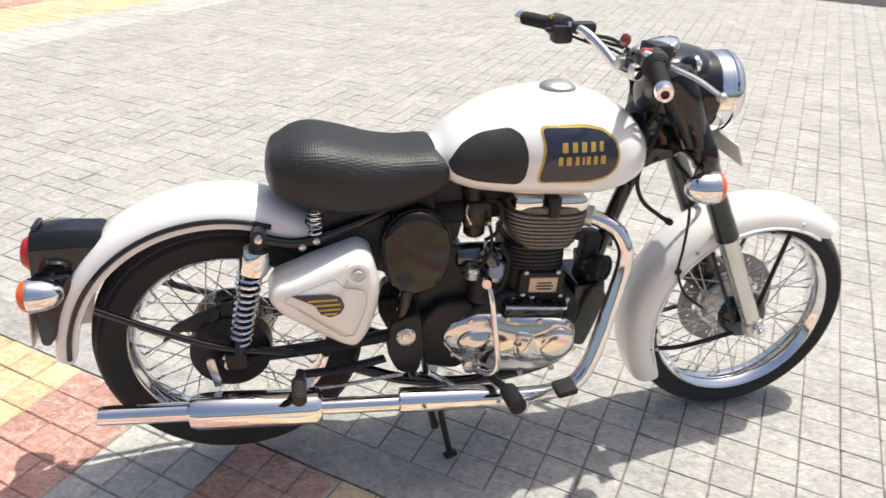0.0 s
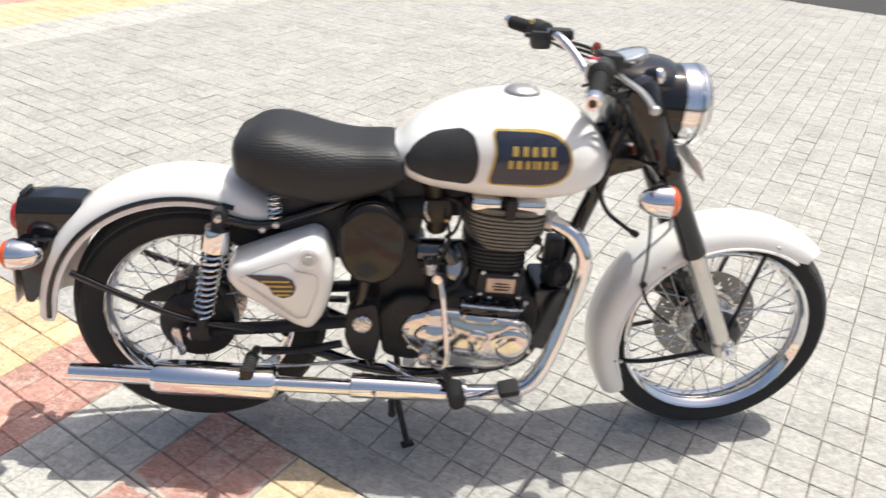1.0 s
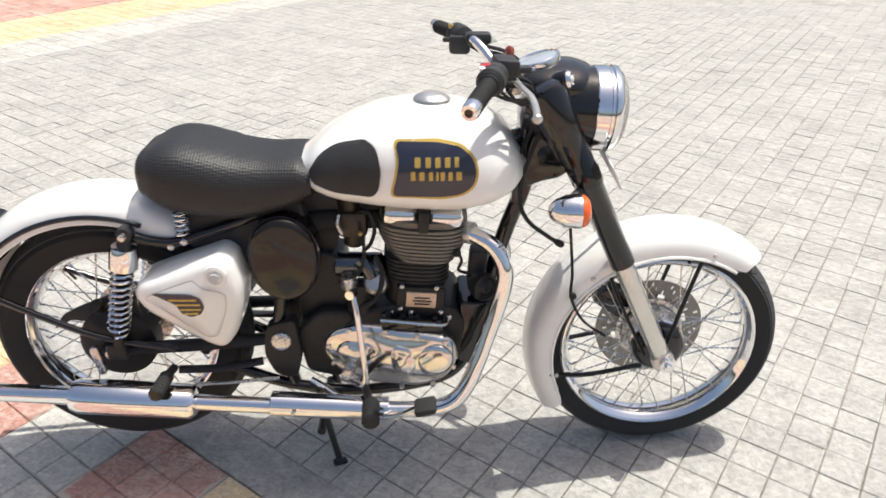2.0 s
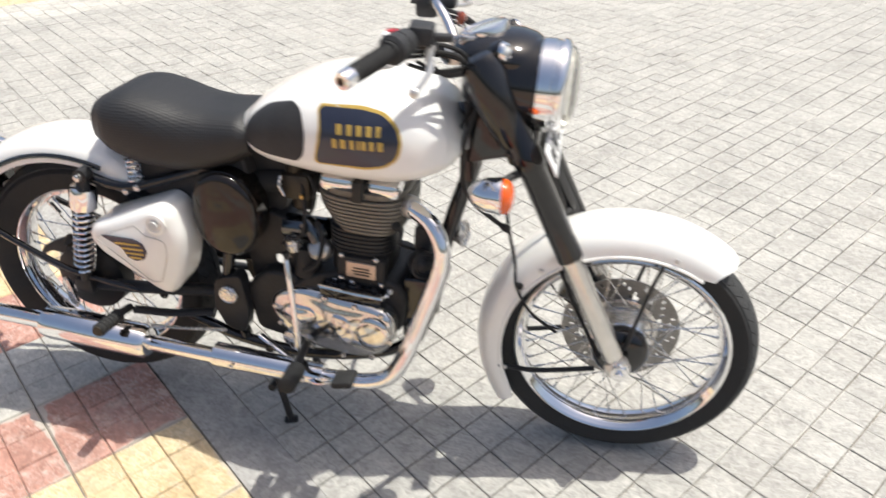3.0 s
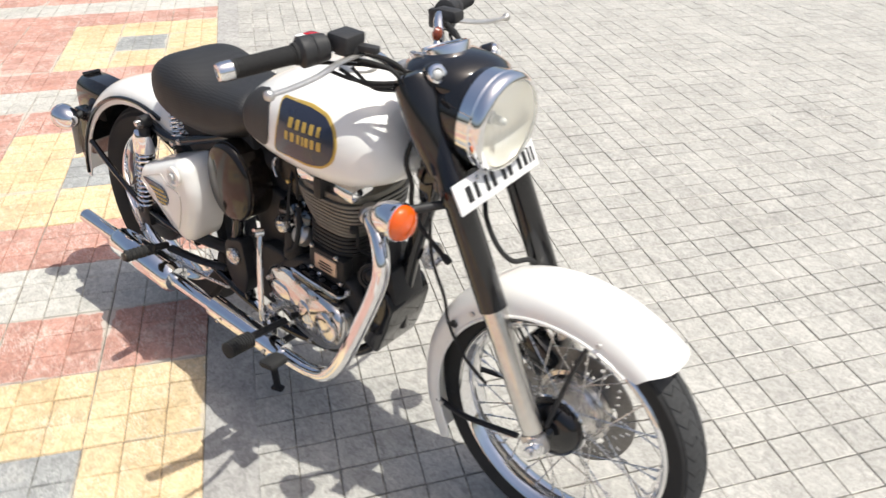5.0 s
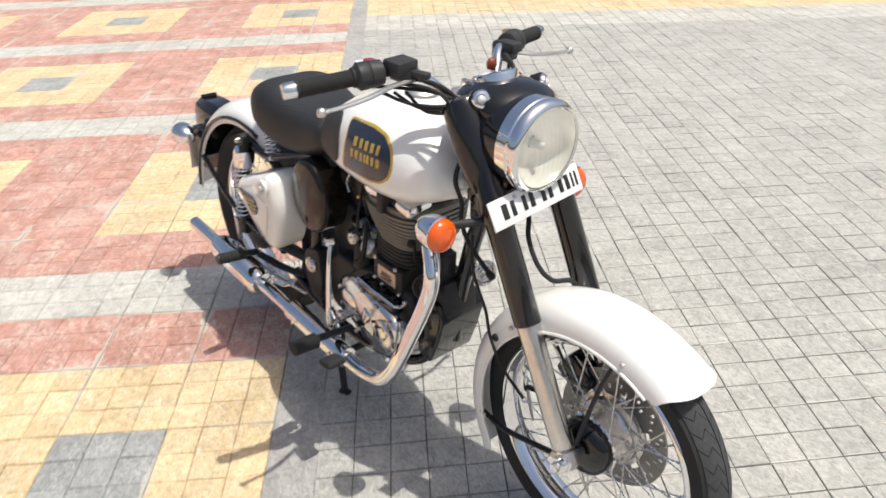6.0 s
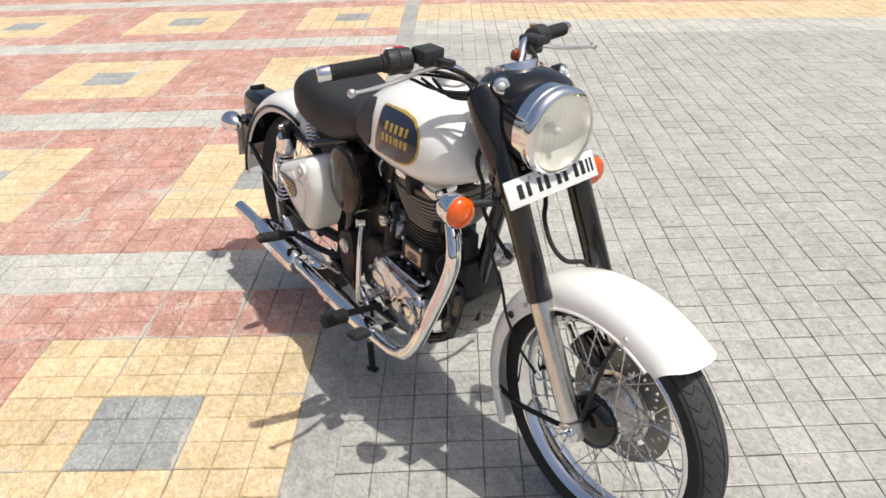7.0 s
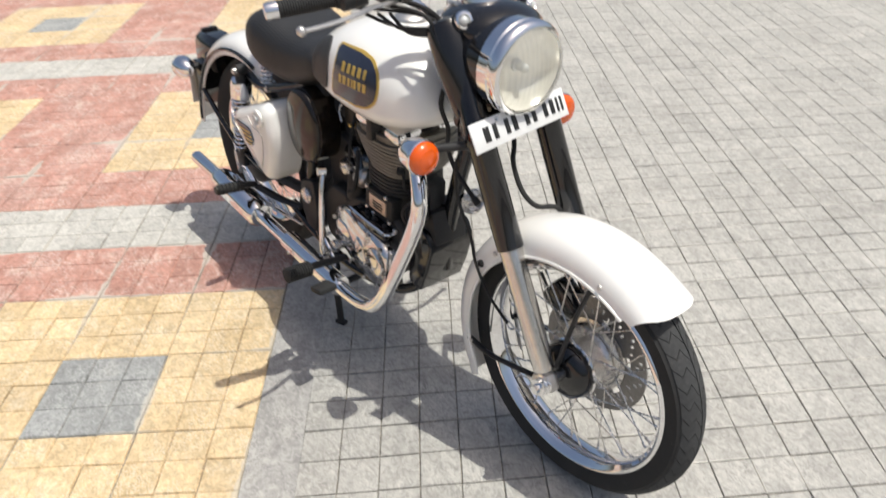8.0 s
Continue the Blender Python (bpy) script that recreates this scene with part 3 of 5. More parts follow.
# tail lamp and plate holder
HOOD = [(-0.376, 0.97), (-0.372, 1.0), (-0.30, 1.0), (-0.245, 0.96), (-0.232, 0.90)]
tail = part("tail_housing", loft([[(x + (0.672 - z) * -0.10, y * k, 0.62 + (z - 0.62) * k) for y, z in ((-0.050, 0.568), (-0.053, 0.600), (-0.053, 0.648), (-0.047, 0.667), (-0.030, 0.682), (0.030, 0.682), (0.047, 0.667), (0.053, 0.648), (0.053, 0.600), (0.050, 0.568))] for x, k in HOOD]), BLACK, bike, "black faceted tail lamp housing")
part("tail_lens", lathe([(0, 0.040), (0.012, 0.039), (0.024, 0.03), (0.028, 0.012), (0.029, 0.001)], (-0.380, 0, 0.620), (-1, 0, 0.08), 28), RED, tail, "red tail lamp lens")
part("housing_lip", box((-0.366, 0, 0.686), (0.012, 0.056, 0.010), 0.003), BLACK, tail, "small raised lip")
part("plate_holder", slab(round_outline([(-0.392, 0.425), (-0.388, 0.59), (-0.30, 0.595), (-0.318, 0.50), (-0.375, 0.42)], 0.012), 0.070, -0.070, 0.006), BLACK, tail, "black rear plate holder")
part("rear_plate", box((-0.398, 0, 0.495), (0.004, 0.17, 0.13), 0.003, (0, 6, 0)), ALU, tail, "bare metal number plate")


def indicator(name, c, facing, sx, y, root):
    """A chrome bullet with an amber lens and a black stalk."""
    d = Vector((facing, 0, 0))
    body = part(name, lathe([(-0.054, 0.002), (-0.051, 0.013), (-0.039, 0.025), (-0.018, 0.034), (0.008, 0.0365), (0.010, 0.034)], c, d, 32), CHROME, bike, "chrome indicator with an amber lens", xf=sx)
    part("lens", lathe([(0.008, 0.0345), (0.018, 0.0342), (0.024, 0.0320), (0.0285, 0.027), (0.0315, 0.0215), (0.0310, 0.0205), (0.0340, 0.012), (0.0348, 0.001)], c, d, 32), ORANGE, body, "ribbed amber lens", xf=sx)
    part("bezel", lathe([(0.006, 0.0372), (0.012, 0.0372), (0.0135, 0.0350), (0.010, 0.0345)], c, d, 32), CHROME, body, xf=sx)
    part("stalk", tube([c + Vector((-0.02 * facing, -math.copysign(0.03, y), -0.002)), root], 0.009, 10), PLASTIC, body, xf=sx)


for s in (-1, 1):
    indicator("front_indicator", Vector((1.068, s * (0.211 if s < 0 else 0.184), 0.770 if s < 0 else 0.772)), 1, STEER, s, Vector((1.10, s * 0.11, 0.775)))
    indicator("rear_indicator", Vector((-0.362, -0.112, 0.576) if s < 0 else (-0.350, 0.122, 0.608)), -1, None, s, Vector((-0.34, s * 0.04, 0.592 if s < 0 else 0.606)))

# fuel tank
TOP = [(0.488, 0.832), (0.50, 0.850), (0.53, 0.877), (0.59, 0.911), (0.65, 0.934), (0.72, 0.945), (0.79, 0.946), (0.85, 0.936), (0.905, 0.914), (0.945, 0.884), (0.968, 0.850), (0.978, 0.812)]
LOW = [(0.488, 0.787), (0.505, 0.762), (0.56, 0.743), (0.66, 0.730), (0.76, 0.723), (0.84, 0.723), (0.9, 0.735), (0.945, 0.756), (0.968, 0.776), (0.978, 0.80)]
WIDE = [(0.488, 0.065), (0.50, 0.098), (0.53, 0.124), (0.58, 0.145), (0.65, 0.162), (0.72, 0.172), (0.79, 0.175), (0.85, 0.172), (0.90, 0.158), (0.945, 0.130), (0.965, 0.10), (0.978, 0.05)]


def soft_at(table, x):
    return sum(curve_at(table, x + d * 0.008) for d in (-2, -1, 0, 1, 2)) / 5


def tank_section(x, t):
    zt, zl, w = soft_at(TOP, x), soft_at(LOW, x), soft_at(WIDE, x)
    zc = zl + 0.36 * (zt - zl)
    cy, sz = math.cos(t), math.sin(t)
    e = 2 / 2.55
    y = w * math.copysign(abs(cy) ** e, cy)
    z = zc + ((zt - zc) if sz > 0 else (zc - zl)) * math.copysign(abs(sz) ** (e if sz > 0 else 0.72), sz)
    return (x, y, z)


def tank_side(x, z):
    """y of the tank's right-hand face."""
    zt, zl, w = soft_at(TOP, x), soft_at(LOW, x), soft_at(WIDE, x)
    zc = zl + 0.36 * (zt - zl)
    h, e = ((zt - zc), 2 / 2.55) if z > zc else ((zc - zl), 0.72)
    s = min(0.999, abs(z - zc) / h) ** (1 / e)
    return -w * max(0.0, 1 - s * s) ** (0.5 * 2 / 2.55)


xs = [0.486 + 0.494 * (0.5 - 0.5 * math.cos(math.pi * i / 40)) for i in range(41)]
tank = part("fuel_tank", loft([[tank_section(x, 2 * math.pi * k / 56) for k in range(56)] for x in xs]), WHITE, bike, "white teardrop fuel tank with navy side panels")
PAD = round_outline([(0.504, 0.816), (0.53, 0.856), (0.572, 0.883), (0.632, 0.898), (0.655, 0.886), (0.666, 0.845), (0.659, 0.80), (0.645, 0.783), (0.56, 0.786), (0.514, 0.797)], 0.02)
BADGE = round_outline([(0.690, 0.902), (0.785, 0.905), (0.832, 0.895), (0.860, 0.871), (0.869, 0.840), (0.861, 0.808), (0.836, 0.790), (0.795, 0.783), (0.682, 0.786), (0.692, 0.83), (0.698, 0.865)], 0.014)
for mirror in (1, -1):
    flip = Matrix.Diagonal((1, mirror, 1, 1))
    part("knee_pad", patch(PAD, tank_side, 0.004), PLASTIC, tank, "black rubber knee pad", xf=flip)
    part("badge_border", patch(BADGE, tank_side, 0.0016), GOLD, tank, "gold edge line", xf=flip)
    part("badge_panel", patch(inset(BADGE, 0.0055), tank_side, 0.0026), NAVY, tank, "navy panel", xf=flip)
    # the maker's lettering as plain gold bars
    for z, x0, widths, h in ((0.862, 0.735, (0.022, 0.020, 0.020, 0.020, 0.016), 0.020), (0.834, 0.727, (0.017, 0.020, 0.015, 0.009, 0.016, 0.016, 0.021), 0.018)):
        x = x0
        for w in widths:
            o = round_outline([(x, z - h / 2), (x + w * 0.55, z - h / 2), (x + w * 0.55, z + h / 2), (x, z + h / 2)], 0.002, 3)
            part("gold_bar", patch(o, tank_side, 0.0036, 2), GOLD, tank, xf=flip)
            x += w
cap = part("fuel_cap", lathe([(-0.006, 0.041), (0.003, 0.041), (0.007, 0.038), (0.010, 0.031), (0.013, 0.027), (0.015, 0.016), (0.0155, 0.002)], (0.772, 0, 0.945), (0.03, 0, 1), 36), ALU, tank, "chrome filler cap")

# saddle
STOP = [(0.118, 0.80), (0.13, 0.838), (0.155, 0.862), (0.19, 0.878), (0.23, 0.880), (0.29, 0.866), (0.35, 0.848), (0.41, 0.840), (0.47, 0.842), (0.496, 0.838), (0.507, 0.822)]
SLOW = [(0.118, 0.775), (0.14, 0.749), (0.19, 0.720), (0.25, 0.702), (0.32, 0.692), (0.4, 0.697), (0.47, 0.722), (0.507, 0.750)]
SWIDE = [(0.118, 0.05), (0.127, 0.075), (0.143, 0.102), (0.17, 0.124), (0.22, 0.136), (0.28, 0.134), (0.34, 0.125), (0.40, 0.117), (0.47, 0.113), (0.496, 0.111), (0.507, 0.102)]


def saddle_section(x, t):
    at = max(x, 0.150)
    zt, zl, w = soft_at(STOP, at), soft_at(SLOW, at), soft_at(SWIDE, at)
    zc = zl + 0.45 * (zt - zl)
    round_off = max(0.02, 1 - ((at - x) / 0.032) ** 2.2) ** 0.5
    zt, zl, w = zc + (zt - zc) * round_off, zc + (zl - zc) * round_off, w * round_off
    cy, sz = math.cos(t), math.sin(t)
    y = w * math.copysign(abs(cy) ** 0.66, cy)
    dip = -0.006 * max(0.0, sz) * (1 - abs(cy))
    return (x, y, zc + ((zt - zc) if sz > 0 else (zc - zl)) * math.copysign(abs(sz) ** 0.72, sz) + dip)


xs = [0.118 + 0.390 * (0.5 - 0.5 * math.cos(math.pi * i / 40)) for i in range(41)]
saddle = part("saddle", loft([[saddle_section(x, 2 * math.pi * k / 48) for k in range(48)] for x in xs]), NET, bike, "black mesh-covered single saddle")


def coil(p0, p1, radius, wire, turns, bm=None):
    d, a, b = axes(Vector(p1) - Vector(p0))
    L = (Vector(p1) - Vector(p0)).length
    pts = [Vector(p0) + d * L * i / (turns * 12) + (a * math.cos(2 * math.pi * i / 12) + b * math.sin(2 * math.pi * i / 12)) * radius for i in range(turns * 12 + 1)]
    return tube(pts, wire, 7, 1, bm)


for s in (-1, 1):
    part("saddle_spring", coil((0.216, s * 0.098, 0.668), (0.218, s * 0.098, 0.728), 0.016, 0.0023, 5), CHROME, saddle, "chrome coil spring")
    sh = part("shock_absorber", lathe([(0, 0.012), (0.01, 0.016), (0.29, 0.013)], (0.094, s * 0.118, 0.672), (-0.066, 0, -0.29), 16), SATIN, bike, "rear shock absorber with a chrome spring")
    part("shroud", lathe([(0.02, 0.012), (0.022, 0.027), (0.035, 0.0315), (0.075, 0.0315), (0.078, 0.027)], (0.094, s * 0.118, 0.672), (-0.066, 0, -0.29), 28), CHROME, sh, "chrome top shroud")
    part("spring", coil((0.076, s * 0.118, 0.60), (0.034, s * 0.118, 0.425), 0.0225, 0.0040, 11), CHROME, sh, "steel coil spring")
    part("eye", lathe([(-0.014, 0.017), (0.014, 0.017)], (0.097, s * 0.118, 0.682), Y, 16), SATIN, sh)
    part("bolt", lathe([(0, 0.009), (0.012, 0.008), (0.014, 0.004)], (0.097, s * 0.132, 0.682), (0, s, 0), 10), STEEL, sh)

# side covers
COVER = round_outline([(0.098, 0.557), (0.116, 0.590), (0.205, 0.624), (0.300, 0.656), (0.328, 0.640), (0.345, 0.575), (0.340, 0.52), (0.318, 0.45), (0.287, 0.411), (0.252, 0.424), (0.120, 0.517)], 0.022)
GROOVE = round_outline([(0.135, 0.558), (0.25, 0.602), (0.268, 0.575), (0.318, 0.568), (0.312, 0.52), (0.285, 0.452), (0.256, 0.455)], 0.02)
for mirror in (1, -1):
    flip = Matrix.Diagonal((1, mirror, 1, 1))
    cover = part("side_cover", slab([p + Vector((0.004, -0.009)) for p in COVER], -0.075, -0.174, 0.034, 0.012, 6), WHITE, bike, "white triangular side cover with a gold emblem", xf=flip)
    flat = lambda x, z: -0.181 - 0.004 * max(0, 1 - ((x - 0.245) ** 2 + (z - 0.56) ** 2) / 0.009)
    part("lock", lathe([(0, 0.026), (0.006, 0.025), (0.008, 0.018), (0.004, 0.014), (0.004, 0.009), (0.009, 0.008), (0.010, 0.002)], (0.298, -0.178, 0.607), (0, -1, 0), 28), WHITE, cover, "round lock boss", xf=flip)
    part("lock_barrel", lathe([(0, 0.010), (0.013, 0.010), (0.014, 0.003)], (0.298, -0.178, 0.607), (0, -1, 0), 16), DIAL, cover, "pale lock barrel", xf=flip)
    part("groove_line", tube([(p.x, flat(p.x, p.y) - 0.0005, p.y) for p in [*GROOVE[::3], GROOVE[0]]], 0.0013, 6, 2), ALU, cover, xf=flip)
    big = lambda x, z: (0.222 + (x - 0.222) * 1.25, 0.534 + (z - 0.536) * 1.2)
    part("emblem", patch(round_outline([big(*q) for q in ((0.168, 0.563), (0.232, 0.562), (0.252, 0.554), (0.258, 0.536), (0.250, 0.520), (0.232, 0.514), (0.216, 0.522), (0.208, 0.541), (0.192, 0.550))], 0.006), flat, 0.003, 3), NAVY, cover, "dark winged emblem", xf=flip)
    for z, x0, x1 in ((0.551, 0.196, 0.246), (0.541, 0.208, 0.251), (0.531, 0.214, 0.251), (0.522, 0.221, 0.245)):
        part("emblem_bar", patch(round_outline([big(*q) for q in ((x0, z - 0.0018), (x1, z - 0.0018), (x1, z + 0.0018), (x0, z + 0.0018))], 0.001, 2), flat, 0.0045, 2), GOLD, cover, xf=flip)

# oval tool box
OVAL = [Vector((0.436 + 0.079 * math.cos(t), 0.612 + 0.104 * math.copysign(abs(math.sin(t)) ** 0.9, math.sin(t)))) for t in (2 * math.pi * k / 48 for k in range(48))]
for mirror in (1, -1):
    flip = Matrix.Diagonal((1, mirror, 1, 1))
    ov = part("oval_cover", slab(OVAL, -0.05, -0.128, 0.016, 0.008), BLACK_WARM, bike, "glossy black oval filter cover", xf=flip)
    part("rim_seam", tube([(p.x, -0.110, p.y) for p in [*OVAL[::2], OVAL[0]]], 0.0016, 6, 2), BLACK, ov, xf=flip)

# frame
frame_part = part("frame", tube([(1.005, 0, 0.90), (0.985, 0, 0.75), (0.944, 0, 0.62), (0.908, 0, 0.485), (0.885, 0, 0.34)], 0.0195, 14), BLACK, bike, "black tubular frame")
part("head_tube", tube([(1.035, 0, 0.95), (0.985, 0, 0.81)], 0.034, 20), BLACK, frame_part)
part("top_tube", tube([(1.0, 0, 0.87), (0.75, 0, 0.80), (0.48, 0, 0.74), (0.25, 0, 0.71)], 0.019, 12), BLACK, frame_part)
part("gusset", slab(round_outline([(1.01, 0.86), (1.002, 0.76), (0.985, 0.70), (0.955, 0.70), (0.955, 0.80)], 0.01), 0.02, -0.02, 0.004), BLACK, frame_part)
for s in (-1, 1):
    part("rear_tube", tube([(0.42, s * 0.06, 0.715), (0.27, s * 0.085, 0.668), (0.18, s * 0.095, 0.648), (0.09, s * 0.1, 0.668)], 0.012, 10), BLACK, frame_part)
    part("seat_tube", tube([(0.45, s * 0.05, 0.74), (0.425, s * 0.085, 0.55), (0.40, s * 0.09, 0.38), (0.43, s * 0.09, 0.26)], 0.015, 10), BLACK, frame_part)
    part("swing_arm", tube([(0.41, s * 0.085, 0.385), (0.2, s * 0.095, 0.372), (-0.02, s * 0.095, 0.362)], 0.02, 12, flat=0.7), SATIN, frame_part)
    part("lower_rail", tube([(0.88, s * 0.03, 0.33), (0.80, s * 0.07, 0.255), (0.6, s * 0.085, 0.225), (0.42, s * 0.09, 0.25), (0.28, s * 0.095, 0.31)], 0.014, 10), BLACK, frame_part)
    part("pivot_cap", lathe([(0, 0.024), (0.006, 0.024), (0.009, 0.021), (0.007, 0.018), (0.007, 0.013), (0.011, 0.011), (0.012, 0.003)], (0.410, s * 0.112, 0.392), (0, s, 0), 28), STEEL, frame_part, "round alloy pivot cap")
    part("pivot_plate", slab(round_outline([(0.375, 0.43), (0.445, 0.45), (0.455, 0.35), (0.44, 0.28), (0.39, 0.29), (0.365, 0.35)], 0.02), s * 0.075, s * 0.112, 0.004), SATIN, frame_part)
    part("peg_bracket", tube([(0.36, s * 0.105, 0.33), (0.26, s * 0.125, 0.325), (0.17, s * 0.15, 0.34)], 0.014, 10, flat=0.5), SATIN, frame_part)
    part("side_strut", tube([(0.26, s * 0.09, 0.46), (0.24, s * 0.09, 0.40), (0.22, s * 0.095, 0.35)], 0.011, 8), SATIN, frame_part)

part("battery_box", slab(round_outline([(0.17, 0.655), (0.22, 0.715), (0.47, 0.76), (0.50, 0.63), (0.42, 0.52), (0.33, 0.56)], 0.02), 0.072, -0.072, 0.008), PLASTIC, frame_part, "black inner box under the saddle")
# black box added to fill the gap between oval cover and engine
part("filler_box", slab(round_outline([(0.44, 0.52), (0.50, 0.60), (0.56, 0.58), (0.58, 0.47), (0.52, 0.36), (0.46, 0.34)], 0.015), 0.05, -0.05, 0.006), SATIN, frame_part)
part("head_cowl", slab(round_outline([(0.965, 0.92), (1.055, 0.95), (1.105, 0.82), (1.062, 0.775), (1.015, 0.765), (0.985, 0.752), (0.965, 0.765), (0.972, 0.82)], 0.015), 0.045, -0.045, 0.01), BLACK, frame_part, "black steering head")

# engine
def plan_slab(cx, cz, lx, ly, h, n=3.2, tilt=4.0, edge=0.0015):
    """A flat plate with a rounded rectangular plan, such as a cooling fin."""
    ring = []
    for k in range(40):
        t = 2 * math.pi * k / 40
        c, v = math.cos(t), math.sin(t)
        ring.append((math.copysign(abs(c) ** (2 / n), c) * lx / 2, math.copysign(abs(v) ** (2 / n), v) * ly / 2))
    rings = [[(x * f, yy * f, z) for x, yy in ring] for f, z in ((0.985, -h / 2), (1, -h / 2 + edge), (1, h / 2 - edge), (0.985, h / 2))]
    bm = loft(rings)
    bm.transform(Matrix.Translation((cx, 0, cz)) @ pose(0, 0, 0, 0, tilt, 0))
    return bm


engine = part("crankcase", slab(round_outline([(0.54, 0.40), (0.60, 0.455), (0.66, 0.475), (0.82, 0.470), (0.85, 0.42), (0.835, 0.33), (0.74, 0.262), (0.56, 0.268), (0.50, 0.33)], 0.03), 0.095, -0.092, 0.012), CAST, bike, "dark cast engine with a chrome timing cover")
part("barrel", plan_slab(0.732, 0.53, 0.148, 0.165, 0.13, 3.0), CAST, engine, "black engine barrel")
for k in range(9):
    f = k / 8
    part("cooling_fin", plan_slab(0.752 - 0.004 * f, 0.588 + 0.0108 * k, 0.150 + 0.062 * min(1, f * 1.5) ** 0.7, 0.185 + 0.045 * f, 0.0082), FIN, engine)
for k in range(6):
    part("barrel_fin", plan_slab(0.734, 0.530 + 0.0105 * k, 0.156, 0.173, 0.0088), CAST, engine)
ledge = part("case_ledge", box((0.722, -0.104, 0.436), (0.150, 0.040, 0.030), 0.007, (0, 6, 0)), BLACK, engine, "glossy black ledge with a bright edge")
part("ledge_edge", tube([(0.648, -0.122, 0.454), (0.72, -0.125, 0.447), (0.796, -0.122, 0.438)], 0.005, 8), CHROME, ledge)
part("ledge_edge", tube([(0.797, -0.122, 0.437), (0.806, -0.105, 0.436), (0.808, -0.085, 0.436)], 0.005, 8), CHROME, ledge)
for x in (0.665, 0.70, 0.735, 0.775):
    part("ledge_bolt", lathe([(0, 0.007), (0.005, 0.007), (0.007, 0.003)], (x, -0.104, 0.4555 - (x - 0.665) * 0.105), (0.1, 0, 1), 8), SATIN, ledge)
part("head_core", plan_slab(0.75, 0.64, 0.145, 0.16, 0.12, 3.0), CAST, engine)
for x in (0.70, 0.80):
    for s in (-1, 1):
        part("rocker_cover", box((x, s * 0.062, 0.704 - (x - 0.70) * 0.07), (0.080, 0.078, 0.038), 0.015, (0, 4, 0)), CHROME, engine, "polished rocker cover")
part("head_top", plan_slab(0.75, 0.687, 0.20, 0.215, 0.016), FIN, engine)
CASE = round_outline([(0.476, 0.385), (0.500, 0.430), (0.575, 0.453), (0.66, 0.440), (0.80, 0.412), (0.828, 0.385), (0.832, 0.335), (0.805, 0.287), (0.735, 0.262), (0.62, 0.272), (0.515, 0.318)], 0.03)
K = 0.16
SWEEP = Matrix(((1 - 0.29 * K, 0, 0, 0.29 * K * 0.78), (-K, 1, 0, K * 0.78), (0.7 * K, 0, 1, -0.7 * K * 0.78), (0, 0, 0, 1)))
case = part("timing_cover", slab(CASE, -0.09, -0.138, 0.026, 0.012, 7), POLISH, engine, "chrome timing cover", xf=SWEEP)
part("cover_boss", slab(round_outline([(0.52, 0.385), (0.545, 0.412), (0.62, 0.408), (0.645, 0.375), (0.60, 0.34), (0.54, 0.345)], 0.025), -0.140, -0.150, 0.014, 0.006, 6), POLISH, case, xf=SWEEP)
part("cover_boss", lathe([(0, 0.046), (0.006, 0.045), (0.010, 0.041), (0.0125, 0.030), (0.014, 0.015), (0.0145, 0.002)], (0.775, -0.138, 0.35), (0, -1, 0), 32), POLISH, case, xf=SWEEP)
part("cover_boss", slab(round_outline([(0.655, 0.37), (0.67, 0.40), (0.72, 0.39), (0.735, 0.33), (0.70, 0.30), (0.665, 0.32)], 0.02), -0.140, -0.151, 0.014, 0.006, 6), POLISH, case, xf=SWEEP)
for p in ((0.505, 0.392), (0.515, 0.345), (0.56, 0.436), (0.65, 0.432), (0.73, 0.417), (0.80, 0.40), (0.82, 0.33), (0.77, 0.278), (0.69, 0.272), (0.60, 0.286)):
    part("screw", lathe([(0, 0.007), (0.006, 0.0065), (0.007, 0.003)], (p[0], -0.136, p[1]), (0, -1, 0), 10), STEEL, case, xf=SWEEP)
part("maker_plate", box((0.744, -0.099, 0.494), (0.070, 0.006, 0.040), 0.002, (0, 4, 0)), PLATECOPPER, engine, "riveted copper-tinted plate")
for dz in (-0.008, 0.0, 0.008):
    part("plate_bar", box((0.746, -0.1030, 0.492 + dz), (0.044 - abs(dz), 0.0012, 0.003), 0, (0, 4, 0)), INK, engine)
part("tappet_box", box((0.742, -0.080, 0.490), (0.115, 0.036, 0.07), 0.008, (0, 4, 0)), CAST, engine)
part("gearbox", slab(round_outline([(0.44, 0.40), (0.50, 0.455), (0.58, 0.45), (0.60, 0.30), (0.54, 0.26), (0.46, 0.28)], 0.02), 0.085, -0.085, 0.012), CAST, engine, "dark gearbox casting")
part("gear_shaft", lathe([(0, 0.014), (0.03, 0.014), (0.032, 0.018), (0.045, 0.018), (0.047, 0.008)], (0.565, -0.09, 0.30), (0, -1, 0), 14), STEEL, engine)
part("distributor_cap", lathe([(0, 0.028), (0.02, 0.028), (0.03, 0.02), (0.033, 0.004)], (0.640, -0.06, 0.515), (-0.2, -0.75, 0.6), 22), ALU, engine, "round alloy cap")
part("crank_neck", lathe([(0, 0.034), (0.05, 0.030), (0.07, 0.024)], (0.60, -0.06, 0.45), (0.05, 0, 1), 22), CAST, engine)
part("intake_elbow", tube([(0.60, -0.05, 0.58), (0.62, -0.055, 0.56), (0.635, -0.06, 0.53)], 0.022, 14), DARK_STEEL, engine, "alloy elbow, tinted by dark reflections")
for k, (px, pz) in enumerate(((0.675, 0.452), (0.72, 0.455), (0.765, 0.452), (0.81, 0.44))):
    part("bolt", lathe([(0, 0.007), (0.008, 0.007), (0.010, 0.004)], (px, -0.085 - 0.01 * (k % 2), pz), (0, -0.3, 1), 6), STEEL, engine)
